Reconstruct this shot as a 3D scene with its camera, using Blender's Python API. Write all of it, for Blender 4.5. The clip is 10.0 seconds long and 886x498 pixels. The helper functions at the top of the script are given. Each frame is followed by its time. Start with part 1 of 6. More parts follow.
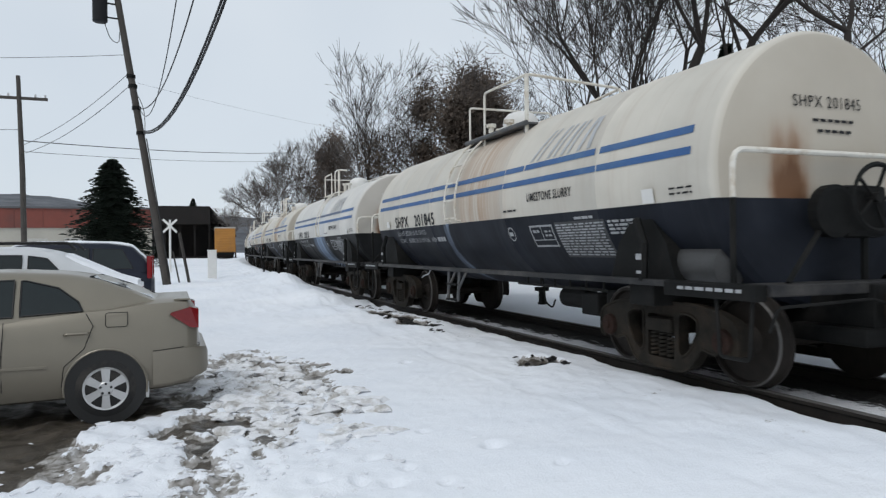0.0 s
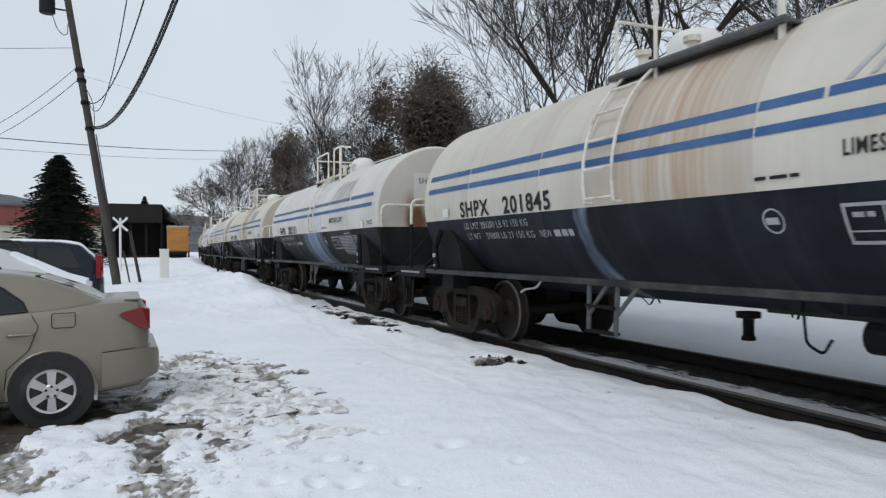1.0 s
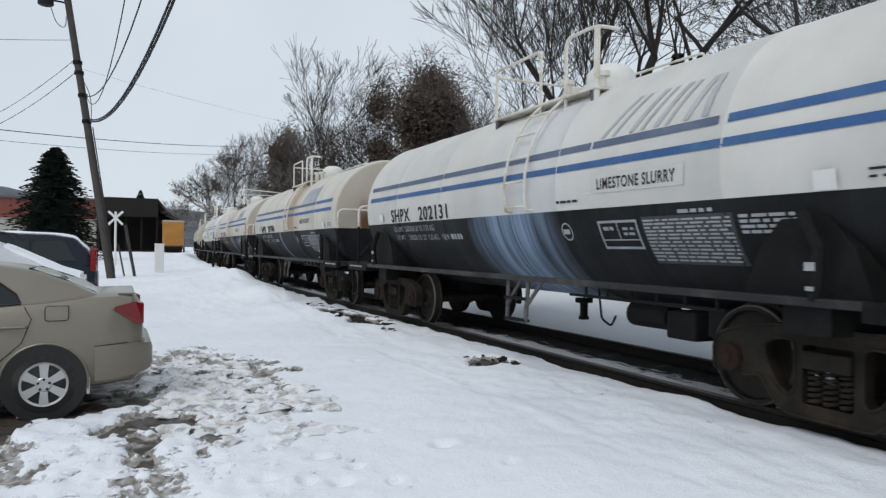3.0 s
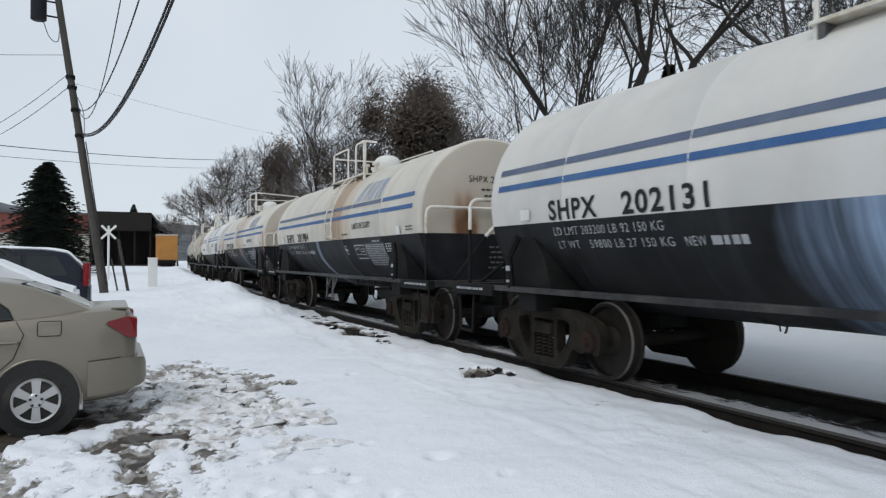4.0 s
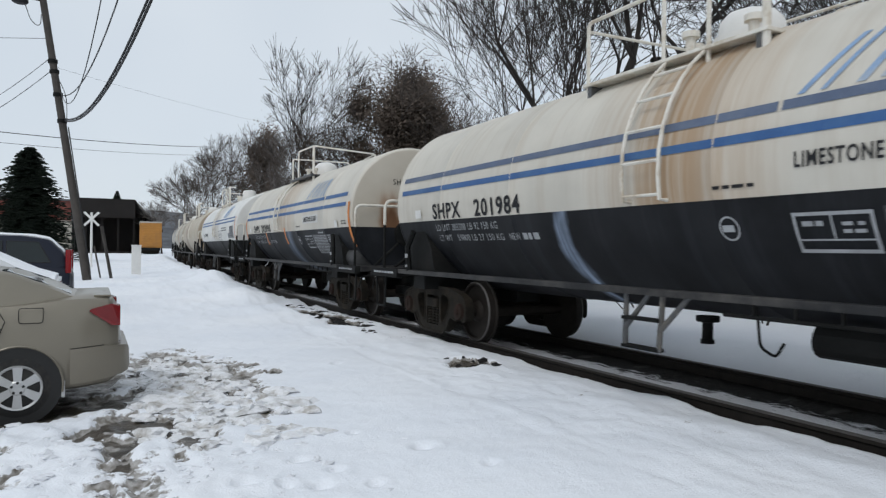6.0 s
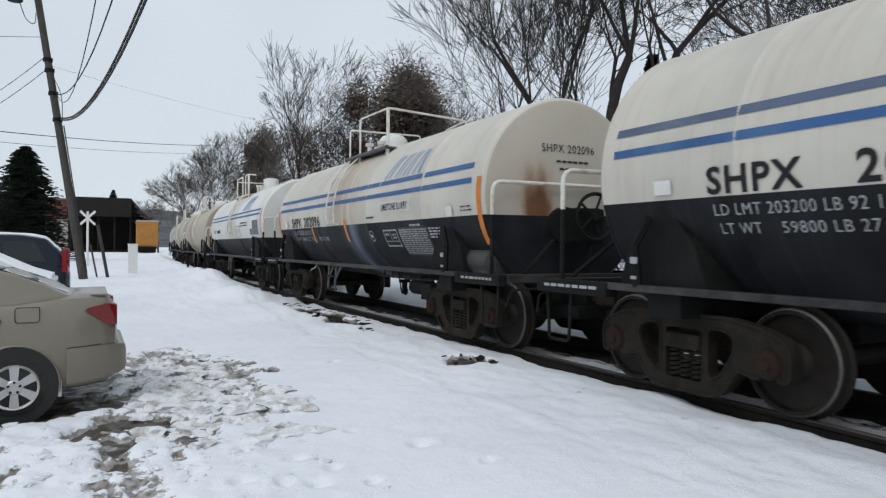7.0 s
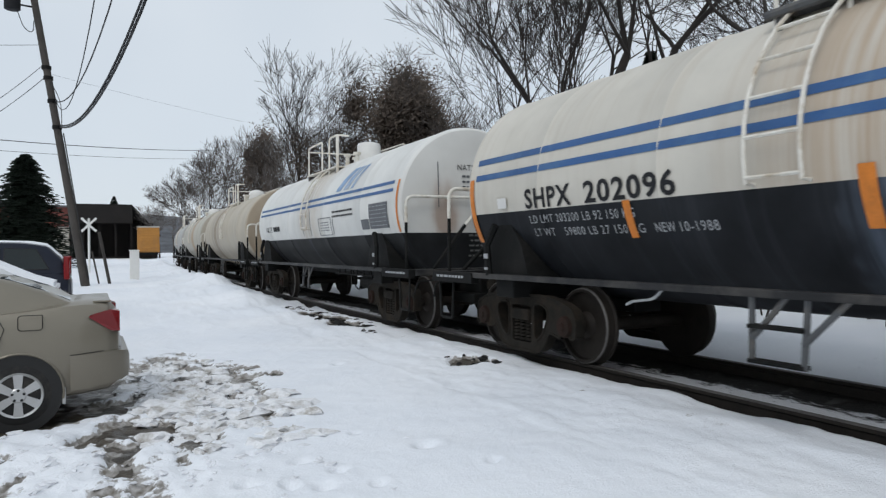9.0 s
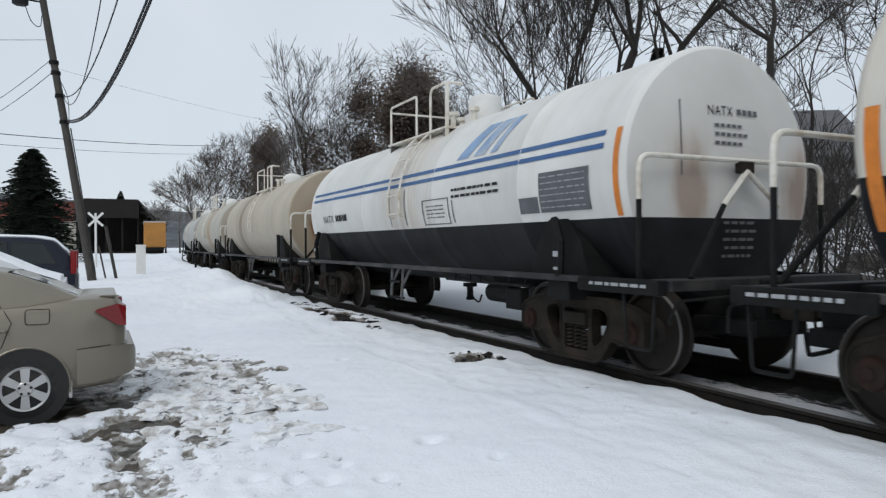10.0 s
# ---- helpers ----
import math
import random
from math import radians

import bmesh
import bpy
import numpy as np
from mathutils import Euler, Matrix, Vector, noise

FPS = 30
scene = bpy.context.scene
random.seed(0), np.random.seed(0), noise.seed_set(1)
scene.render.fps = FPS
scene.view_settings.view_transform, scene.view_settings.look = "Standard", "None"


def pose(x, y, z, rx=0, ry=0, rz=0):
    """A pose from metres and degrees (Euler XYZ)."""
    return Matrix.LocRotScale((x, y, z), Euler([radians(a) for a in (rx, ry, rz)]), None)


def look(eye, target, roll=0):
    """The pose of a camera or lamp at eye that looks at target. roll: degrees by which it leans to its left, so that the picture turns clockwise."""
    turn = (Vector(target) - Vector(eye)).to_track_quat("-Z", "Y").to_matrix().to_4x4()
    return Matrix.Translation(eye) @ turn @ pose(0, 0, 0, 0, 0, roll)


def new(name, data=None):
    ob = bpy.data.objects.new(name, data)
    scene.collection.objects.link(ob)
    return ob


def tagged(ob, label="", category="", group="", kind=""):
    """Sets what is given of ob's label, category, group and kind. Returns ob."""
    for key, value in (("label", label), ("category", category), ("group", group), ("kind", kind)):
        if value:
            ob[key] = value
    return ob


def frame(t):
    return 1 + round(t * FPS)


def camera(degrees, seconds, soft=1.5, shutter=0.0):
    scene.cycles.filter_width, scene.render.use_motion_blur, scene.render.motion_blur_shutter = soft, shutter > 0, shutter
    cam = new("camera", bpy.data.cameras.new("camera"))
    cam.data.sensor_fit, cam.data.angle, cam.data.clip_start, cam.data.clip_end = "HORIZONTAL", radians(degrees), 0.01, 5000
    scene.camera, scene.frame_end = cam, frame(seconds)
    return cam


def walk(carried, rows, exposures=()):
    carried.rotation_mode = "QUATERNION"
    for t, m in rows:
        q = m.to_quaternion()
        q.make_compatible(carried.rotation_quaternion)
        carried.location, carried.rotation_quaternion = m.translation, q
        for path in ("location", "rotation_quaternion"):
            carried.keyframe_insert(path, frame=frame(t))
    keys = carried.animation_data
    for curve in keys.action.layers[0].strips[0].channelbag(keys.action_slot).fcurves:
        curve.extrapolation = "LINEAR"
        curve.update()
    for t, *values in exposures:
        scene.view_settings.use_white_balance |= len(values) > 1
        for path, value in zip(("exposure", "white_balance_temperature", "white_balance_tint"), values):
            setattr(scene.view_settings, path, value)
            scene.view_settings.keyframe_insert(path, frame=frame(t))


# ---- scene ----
# a still stand beside the track: it only turns a little
cam = camera(64.4, 10.0, soft=1.3, shutter=0.15)
EYE = (0.0, 0.0, 1.6)
PATH = [
    (0.0, 21.13, -0.02, -0.59), (0.5, 21.52, -0.59, -0.72), (0.6, 22.05, -0.50, -0.66),
    (0.7, 22.70, -0.36, -0.58), (0.8, 23.43, -0.28, -0.49), (0.9, 24.10, -0.09, -0.40), (1.0, 24.57, -0.03, -0.33), (1.5, 24.68, 0.05, -0.59),
    (2.0, 24.51, -0.37, 0.02), (2.5, 24.65, -0.45, 0.66), (4.0, 25.37, 0.88, 0.20), (4.5, 25.69, 0.81, 0.30),
    (5.0, 26.28, 0.14, 0.54), (5.5, 26.47, 0.08, 0.72), (7.0, 26.74, -0.11, 0.48), (7.5, 27.06, -0.46, 0.46),
    (8.0, 26.92, -0.49, 0.10), (8.5, 26.85, -0.26, -0.03), (9.0, 26.64, -0.05, -0.51), (9.5, 26.39, 0.0, -0.42),
    (10.0, 26.20, -0.34, -0.21),
]
walk(cam, [(t, pose(*EYE, 90 + p, -r, -y)) for t, y, p, r in PATH])

# ---- light: an overcast winter day ----
world = bpy.data.worlds.new("overcast")
scene.world = world
world.use_nodes = True
wn, wl = world.node_tree.nodes, world.node_tree.links
wn.clear()
sky = wn.new("ShaderNodeTexSky")
sky.sky_type, sky.sun_disc = "NISHITA", False
sky.sun_elevation, sky.sun_rotation = radians(32), radians(200)
cloud = wn.new("ShaderNodeTexNoise")
cloud.inputs["Scale"].default_value, cloud.inputs["Detail"].default_value = 1.6, 4
cramp = wn.new("ShaderNodeValToRGB")
cramp.color_ramp.elements[0].position, cramp.color_ramp.elements[0].color = 0.3, (5.45, 6.15, 6.95, 1)
cramp.color_ramp.elements[1].position, cramp.color_ramp.elements[1].color = 0.75, (6.75, 7.3, 7.85, 1)
wmix = wn.new("ShaderNodeMix")
wmix.data_type = "RGBA"
wmix.inputs["Factor"].default_value = 0.93
wbg, wout = wn.new("ShaderNodeBackground"), wn.new("ShaderNodeOutputWorld")
wbg.inputs["Strength"].default_value = 0.108
wl.new(cloud.outputs["Fac"], cramp.inputs["Fac"])
wl.new(sky.outputs["Color"], wmix.inputs["A"])
wl.new(cramp.outputs["Color"], wmix.inputs["B"])
wl.new(wmix.outputs["Result"], wbg.inputs["Color"])
wl.new(wbg.outputs["Background"], wout.inputs["Surface"])
sun = new("sun", bpy.data.lights.new("sun", "SUN"))
sun.data.energy, sun.data.angle, sun.data.color = 0.9, radians(25), (1.0, 0.985, 0.96)
sun.matrix_world = look((0, 0, 30), (20, 17, 0))
scene.view_settings.exposure = 0.0

# ---- small tools ----
RAIL = 0.28          # top of the rails
XC = 5.80            # middle of the track where it is straight
BEND, RADIUS = 11.47, 743.0
SPEED, PITCH = 5.2, 13.077


def on_track(s, side=0.0):
    """Place and heading at s metres along the track, side metres to its right."""
    a = max(0.0, s - BEND) / RADIUS
    if s < BEND:
        return Vector((XC + side, s, 0)), 0.0
    r = RADIUS - side
    return Vector((XC + RADIUS - r * math.cos(a), BEND + r * math.sin(a), 0)), a


def part(name, bm, material, parent=None, label="", smooth=False):
    me = bpy.data.meshes.new(name)
    bm.normal_update()
    bm.to_mesh(me)
    bm.free()
    for m in material if isinstance(material, (list, tuple)) else [material]:
        me.materials.append(m)
    if smooth:
        me.shade_smooth()
        me.set_sharp_from_angle(angle=radians(38))
    ob = new(name, me)
    ob.parent = parent
    if label:
        tagged(ob, label)
    return ob


def thing(name, label, category, m=None, group="", kind=""):
    ob = tagged(new(name), label, category, group, kind)
    if m is not None:
        ob.matrix_basis = m
    return ob


def box(bm, x0, x1, y0, y1, z0, z1, bevel=0.0, m=None, mat=0):
    vs = [bm.verts.new((x, y, z)) for x in (x0, x1) for y in (y0, y1) for z in (z0, z1)]
    fs = [bm.faces.new([vs[i] for i in f]) for f in ((0, 1, 3, 2), (4, 6, 7, 5), (0, 4, 5, 1), (2, 3, 7, 6), (0, 2, 6, 4), (1, 5, 7, 3))]
    for f in fs:
        f.material_index = mat
    if bevel:
        es = list({e for f in fs for e in f.edges})
        out = bmesh.ops.bevel(bm, geom=es, offset=bevel, segments=2, affect="EDGES", profile=0.6)
        vs = list({v for f in out["faces"] for v in f.verts} | {v for v in vs if v.is_valid})
        for f in out["faces"]:
            f.material_index = mat
    if m is not None:
        bmesh.ops.transform(bm, matrix=m, verts=[v for v in vs if v.is_valid])
    return bm


def tube(bm, pts, r, n=8, cap=True, mat=0):
    """A round bar through the points; r is one radius or one a point."""
    pts = [Vector(p) for p in pts]
    rs = r if isinstance(r, (list, tuple)) else [r] * len(pts)
    rings, ref = [], None
    for i, p in enumerate(pts):
        d = (pts[min(i + 1, len(pts) - 1)] - pts[max(i - 1, 0)])
        d = d.normalized() if d.length > 1e-9 else Vector((0, 0, 1))
        if ref is None:
            ref = Vector((0, 0, 1)) if abs(d.z) < 0.9 else Vector((1, 0, 0))
        u = d.cross(ref)
        u = u.normalized() if u.length > 1e-6 else d.orthogonal().normalized()
        w = u.cross(d).normalized()
        ref = w
        rings.append([bm.verts.new(p + (u * math.cos(2 * math.pi * k / n) + w * math.sin(2 * math.pi * k / n)) * rs[i]) for k in range(n)])
    for a, b in zip(rings, rings[1:]):
        for k in range(n):
            bm.faces.new((a[k], a[(k + 1) % n], b[(k + 1) % n], b[k])).material_index = mat
    if cap and n > 2:
        bm.faces.new(rings[0][::-1]).material_index = mat
        bm.faces.new(rings[-1]).material_index = mat
    return bm


def bend(pts, r=0.08, n=4):
    """The points with rounded corners."""
    pts = [Vector(p) for p in pts]
    out = [pts[0]]
    for a, b, c in zip(pts, pts[1:], pts[2:]):
        p, q = b + (a - b).normalized() * r, b + (c - b).normalized() * r
        for i in range(n + 1):
            t = i / n
            out.append(p * (1 - t) ** 2 + b * 2 * t * (1 - t) + q * t * t)
    return out + [pts[-1]]


def lathe(bm, profile, axis="y", n=32, at=(0, 0, 0), mat=0, caps=True):
    """Turns a profile of (along, radius) about an axis."""
    rings = []
    for a, r in profile:
        ring = []
        for k in range(n):
            c, s = r * math.cos(2 * math.pi * k / n), r * math.sin(2 * math.pi * k / n)
            p = {"x": (a, c, s), "y": (s, a, c), "z": (c, s, a)}[axis]
            ring.append(bm.verts.new(Vector(p) + Vector(at)))
        rings.append(ring)
    for a, b in zip(rings, rings[1:]):
        for k in range(n):
            bm.faces.new((a[k], a[(k + 1) % n], b[(k + 1) % n], b[k])).material_index = mat
    if caps:
        bm.faces.new(rings[0][::-1]).material_index = mat
        bm.faces.new(rings[-1]).material_index = mat
    return bm


def extrude_outline(bm, outline, x0, x1, mat=0):
    """A slab between x0 and x1 with the outline of (y, z)."""
    a = [bm.verts.new((x0, y, z)) for y, z in outline]
    b = [bm.verts.new((x1, y, z)) for y, z in outline]
    n = len(a)
    bm.faces.new(a).material_index = mat
    bm.faces.new(b[::-1]).material_index = mat
    for i in range(n):
        bm.faces.new((a[i], b[i], b[(i + 1) % n], a[(i + 1) % n])).material_index = mat
    return bm


B = bmesh.new


# ---- materials ----
def node_mat(name):
    m = bpy.data.materials.new(name)
    m.use_nodes = True
    nt = m.node_tree
    return m, nt.nodes, nt.links, nt.nodes["Principled BSDF"]


def noise_at(n, l, scale, detail=4, coord="Object", rough=0.55, stretch=None):
    tc = n.new("ShaderNodeTexCoord")
    no = n.new("ShaderNodeTexNoise")
    no.inputs["Scale"].default_value, no.inputs["Detail"].default_value, no.inputs["Roughness"].default_value = scale, detail, rough
    src = tc.outputs[coord]
    if stretch:
        mp = n.new("ShaderNodeMapping")
        mp.inputs["Scale"].default_value = stretch
        l.new(src, mp.inputs["Vector"])
        src = mp.outputs["Vector"]
    l.new(src, no.inputs["Vector"])
    return no.outputs["Fac"]


def ramp(n, l, src, lo, hi, c0=(0, 0, 0), c1=(1, 1, 1)):
    r = n.new("ShaderNodeValToRGB")
    e = r.color_ramp.elements
    e[0].position, e[0].color, e[1].position, e[1].color = lo, (*c0, 1), hi, (*c1, 1)
    l.new(src, r.inputs["Fac"])
    return r.outputs["Color"]


def mix(n, l, fac, a, b, blend="MIX"):
    m = n.new("ShaderNodeMix")
    m.data_type, m.blend_type = "RGBA", blend
    for sock, v in (("Factor", fac), ("A", a), ("B", b)):
        if isinstance(v, bpy.types.NodeSocket):
            l.new(v, m.inputs[sock])
        elif sock == "Factor":
            m.inputs[sock].default_value = v
        else:
            m.inputs[sock].default_value = (*v, 1)
    return m.outputs["Result"]


def maths(n, l, op, a, b=0.0, clamp=False):
    m = n.new("ShaderNodeMath")
    m.operation, m.use_clamp = op, clamp
    for i, v in enumerate((a, b)):
        if isinstance(v, bpy.types.NodeSocket):
            l.new(v, m.inputs[i])
        else:
            m.inputs[i].default_value = v
    return m.outputs[0]


def bump(n, l, bsdf, height, strength=0.3, dist=0.02):
    b = n.new("ShaderNodeBump")
    b.inputs["Strength"].default_value, b.inputs["Distance"].default_value = strength, dist
    l.new(height, b.inputs["Height"])
    l.new(b.outputs["Normal"], bsdf.inputs["Normal"])


def simple(name, col, rough=0.6, metal=0.0, vary=0.25, scale=6.0, fine=60.0, dirt=None, relief=0.15, spec=0.5):
    """A surface with broad and fine variation, and dirt in patches."""
    m, n, l, b = node_mat(name)
    dark = tuple(c * (1 - vary) for c in col)
    lite = tuple(min(1, c * (1 + vary)) for c in col)
    c = ramp(n, l, noise_at(n, l, scale, 5), 0.3, 0.7, dark, lite)
    f = noise_at(n, l, fine, 3)
    c = mix(n, l, 0.35, c, ramp(n, l, f, 0.3, 0.7, dark, lite))
    if dirt:
        c = mix(n, l, ramp(n, l, noise_at(n, l, scale * 0.6, 6, rough=0.7), 0.48, 0.68), c, dirt)
    l.new(c, b.inputs["Base Color"])
    b.inputs["Roughness"].default_value, b.inputs["Metallic"].default_value = rough, metal
    b.inputs["Specular IOR Level"].default_value = spec
    if relief:
        bump(n, l, b, f, relief, 0.01)
    return m
# snow over gravel: the attribute "bare" says where the gravel lies open
SNOW, n, l, b = node_mat("snow")
at = n.new("ShaderNodeAttribute")
at.attribute_name = "bare"
f1, f2, f3 = noise_at(n, l, 7, 6, rough=0.65), noise_at(n, l, 60, 3), noise_at(n, l, 0.3, 5)
c = ramp(n, l, f3, 0.3, 0.72, (0.76, 0.79, 0.84), (0.885, 0.897, 0.92))
c = mix(n, l, ramp(n, l, f1, 0.62, 0.82), c, (0.70, 0.71, 0.74))
mud = ramp(n, l, noise_at(n, l, 5, 6, rough=0.7), 0.3, 0.7, (0.022, 0.019, 0.015), (0.11, 0.092, 0.072))
slush = mix(n, l, ramp(n, l, noise_at(n, l, 14, 5), 0.35, 0.65), (0.15, 0.132, 0.108), (0.46, 0.445, 0.43))
edge = maths(n, l, "ADD", at.outputs["Fac"], maths(n, l, "MULTIPLY", maths(n, l, "SUBTRACT", noise_at(n, l, 9, 7, rough=0.72), 0.5), 0.95))
c = mix(n, l, ramp(n, l, edge, 0.30, 0.38), c, slush)
c = mix(n, l, ramp(n, l, edge, 0.68, 0.78), c, mud)
l.new(c, b.inputs["Base Color"])
l.new(ramp(n, l, edge, 0.3, 0.8, (0.8, 0.8, 0.8), (0.35, 0.35, 0.35)), b.inputs["Roughness"])
b.inputs["Specular IOR Level"].default_value = 0.3
bump(n, l, b, maths(n, l, "ADD", f1, maths(n, l, "MULTIPLY", f2, 0.35)), 0.4, 0.045)

BLACK = simple("black_steel", (0.0085, 0.0088, 0.0085), 0.7, 0.0, 0.4, 3, 40, (0.018, 0.017, 0.016), spec=0.14)
GRIME = simple("grimy_cast_steel", (0.020, 0.0175, 0.0142), 0.85, 0.0, 0.45, 6, 50, (0.038, 0.029, 0.021), 0.4, spec=0.15)
RUSTY = simple("rusty_cast_steel", (0.028, 0.0155, 0.012), 0.85, 0.0, 0.5, 7, 50, (0.026, 0.020, 0.016), 0.4, spec=0.15)
WHEEL = simple("worn_wheel_steel", (0.020, 0.016, 0.013), 0.7, 0.2, 0.4, 8, 60, spec=0.3)
TREAD = simple("worn_bright_tread", (0.12, 0.112, 0.105), 0.5, 0.4, 0.4, 3, 30)
SLATE = simple("greyed_blue_paint", (0.085, 0.115, 0.185), 0.6, 0, 0.2, 2, 40, (0.13, 0.16, 0.22))
WHITE = simple("white_rail_paint", (0.70, 0.67, 0.60), 0.5, 0.0, 0.1, 6, 60, (0.46, 0.38, 0.28))
BLUE = simple("faded_blue_paint", (0.028, 0.095, 0.25), 0.55, 0, 0.2, 2, 40, (0.06, 0.14, 0.28))
PALEGREY = simple("washed_out_grey_paint", (0.42, 0.43, 0.44), 0.6, 0, 0.2, 3, 40)
PALEBLUE = simple("washed_out_blue_paint", (0.22, 0.33, 0.50), 0.6, 0, 0.25, 3, 40, (0.45, 0.48, 0.50))
INK = simple("black_stencil_paint", (0.014, 0.014, 0.016), 0.6, 0, 0.2, spec=0.3)
CHALK = simple("white_stencil_paint", (0.36, 0.37, 0.38), 0.6, 0, 0.2, 5, 40, (0.28, 0.28, 0.29))
FAINT = simple("dusty_dark_panel", (0.040, 0.042, 0.045), 0.6, 0, 0.3, 5, 40)
DIMINK = simple("worn_white_stencil", (0.13, 0.135, 0.13), 0.6, 0, 0.3, 6, 40)
PANELW = simple("repainted_white_panel", (0.58, 0.57, 0.54), 0.55, 0, 0.08, 3, 30)
LABELW = simple("white_sticker", (0.72, 0.71, 0.68), 0.5, 0, 0.06)
ORANGE = simple("orange_reflective_tape", (0.62, 0.19, 0.02), 0.5, 0, 0.2, 9, 60)
# lighter grey patches paint the highlights of the sills into the colour
SILLM = simple("highlit_sill_paint", (0.018, 0.018, 0.019), 0.55, 0, 0.35, 2, 40, (0.07, 0.065, 0.06), spec=0.3)
GRATE = simple("dark_walkway_grating", (0.03, 0.031, 0.033), 0.7, 0.2, 0.3)
GREYPIPE = simple("weathered_grey_steel", (0.085, 0.088, 0.092), 0.6, 0.2, 0.3, 4, 40, (0.16, 0.14, 0.115))
WOODP = simple("weathered_pole_wood", (0.055, 0.048, 0.042), 0.85, 0, 0.35, 3, 40)
CABLE = simple("black_cable", (0.012, 0.012, 0.013), 0.6, 0, 0.2, relief=0)

# ballast with snow caught between the rails
BALLAST, n, l, b = node_mat("wet_ballast")
sp, tc = n.new("ShaderNodeSeparateXYZ"), n.new("ShaderNodeTexCoord")
at = n.new("ShaderNodeAttribute")
at.attribute_name = "snowy"
c = ramp(n, l, noise_at(n, l, 22, 4), 0.3, 0.75, (0.008, 0.007, 0.006), (0.045, 0.04, 0.036))
k = maths(n, l, "ADD", maths(n, l, "MULTIPLY", noise_at(n, l, 5, 6, rough=0.75, stretch=(1.6, 0.55, 1)), 1.0), at.outputs["Fac"])
c = mix(n, l, ramp(n, l, k, 0.72, 0.82), c, (0.78, 0.78, 0.80))
l.new(c, b.inputs["Base Color"])
b.inputs["Roughness"].default_value = 0.9
b.inputs["Specular IOR Level"].default_value = 0.2
bump(n, l, b, noise_at(n, l, 30, 3), 0.9, 0.04)


# ---- ground ----
def smooth(a, b, v):
    t = min(1, max(0, (v - a) / (b - a)))
    return t * t * (3 - 2 * t)


def blob(x, y, cx, cy, rx, ry):
    return max(0.0, 1 - ((x - cx) / rx) ** 2 - ((y - cy) / ry) ** 2)


def bare_at(x, y):
    """How far the snow is worn off: the parking bay, the churned patch behind it, clods by the track."""
    if x > 6 or y > 24 or y < 0 or x < -9:
        return 0.0
    n1 = noise.fractal((x * 1.5, y * 1.5, 3), 1.0, 2.1, 5)
    n2 = noise.fractal((x * 2.9 + 0.8 * n1, y * 2.1, 9), 0.9, 2.1, 5)
    lip = 0.25 - 0.5 * smooth(7.6, 6.4, y)
    bay = smooth(lip, lip - 1.0, x) * smooth(4.6, 6.6, y) * smooth(11.5, 9.5, y)
    bay *= 1 - 0.95 * smooth(0.0, 0.5, blob(x, y, -0.15, 6.95, 0.75, 0.55) * 1.4 + 0.25 * n1)
    patch = max(blob(x, y, 1.05, 9.0, 1.05, 3.2), blob(x, y, 0.45, 6.6, 0.75, 1.2))
    lane = max(1.5 * blob(x, y, 0.05, 8.75, 0.65, 1.15), 0.7 * blob(x, y, 0.12, 6.8, 0.16, 0.45), 0.8 * blob(x, y, 0.5, 7.05, 0.42, 0.22), 0.8 * blob(x, y, 0.85, 6.65, 0.3, 0.3), 0.9 * blob(x, y, 0.16, 5.8, 0.16, 0.2), 0.8 * blob(x, y, 1.25, 8.3, 0.2, 0.6), 0.8 * blob(x, y, 0.7, 10.4, 0.6, 0.5))
    streak = blob(x, y, 0.0, 5.0, 1.0, 0.32) * 0.55
    v = bay * (1.3 + 0.3 * n1) + smooth(0.0, 0.55, patch) * (0.47 + 0.62 * n2 + 0.30 * n1) + streak * (0.4 + n2)
    v += smooth(0.0, 0.5, lane) * (0.62 if y > 7.6 else 0.46) + smooth(0.0, 0.5, lane) * 0.6 * n2
    v += 0.62 * smooth(1.7, -0.4, x) * smooth(9, 5, y) * (n2 + n1) * 0.9
    v += 0.17 * smooth(3.6, 4.1, x) * smooth(5.3, 4.9, x) * (0.6 + n1)
    for cx, cy, r in ((4.24, 7.84, 0.16), (4.42, 7.66, 0.09), (4.2, 14.7, 0.22), (4.45, 13.9, 0.26), (4.3, 12.9, 0.26), (4.35, 12.2, 0.16), (4.1, 16.2, 0.22), (2.1, 9.0, 0.1), (1.95, 9.7, 0.1)):
        v += 1.3 * smooth(0, 0.5, blob(x, y, cx, cy, r * 1.3, r * 2.2) + 0.4 * n2 * (abs(x - cx) < r * 1.5 and abs(y - cy) < 2 * r))
    return max(0.0, min(1.0, v))


PRINTS = [(2.37, 5.06, 0.12), (1.74, 6.82, 0.2), (1.85, 6.72, 0.12), (1.41, 5.22, 0.11), (1.42, 4.64, 0.09), (1.6, 4.9, 0.08), (1.2, 4.75, 0.09), (1.75, 4.5, 0.07), (0.95, 4.9, 0.1), (2.9, 8.9, 0.08), (2.0, 5.7, 0.06), (2.6, 4.4, 0.06), (1.1, 5.6, 0.09)]


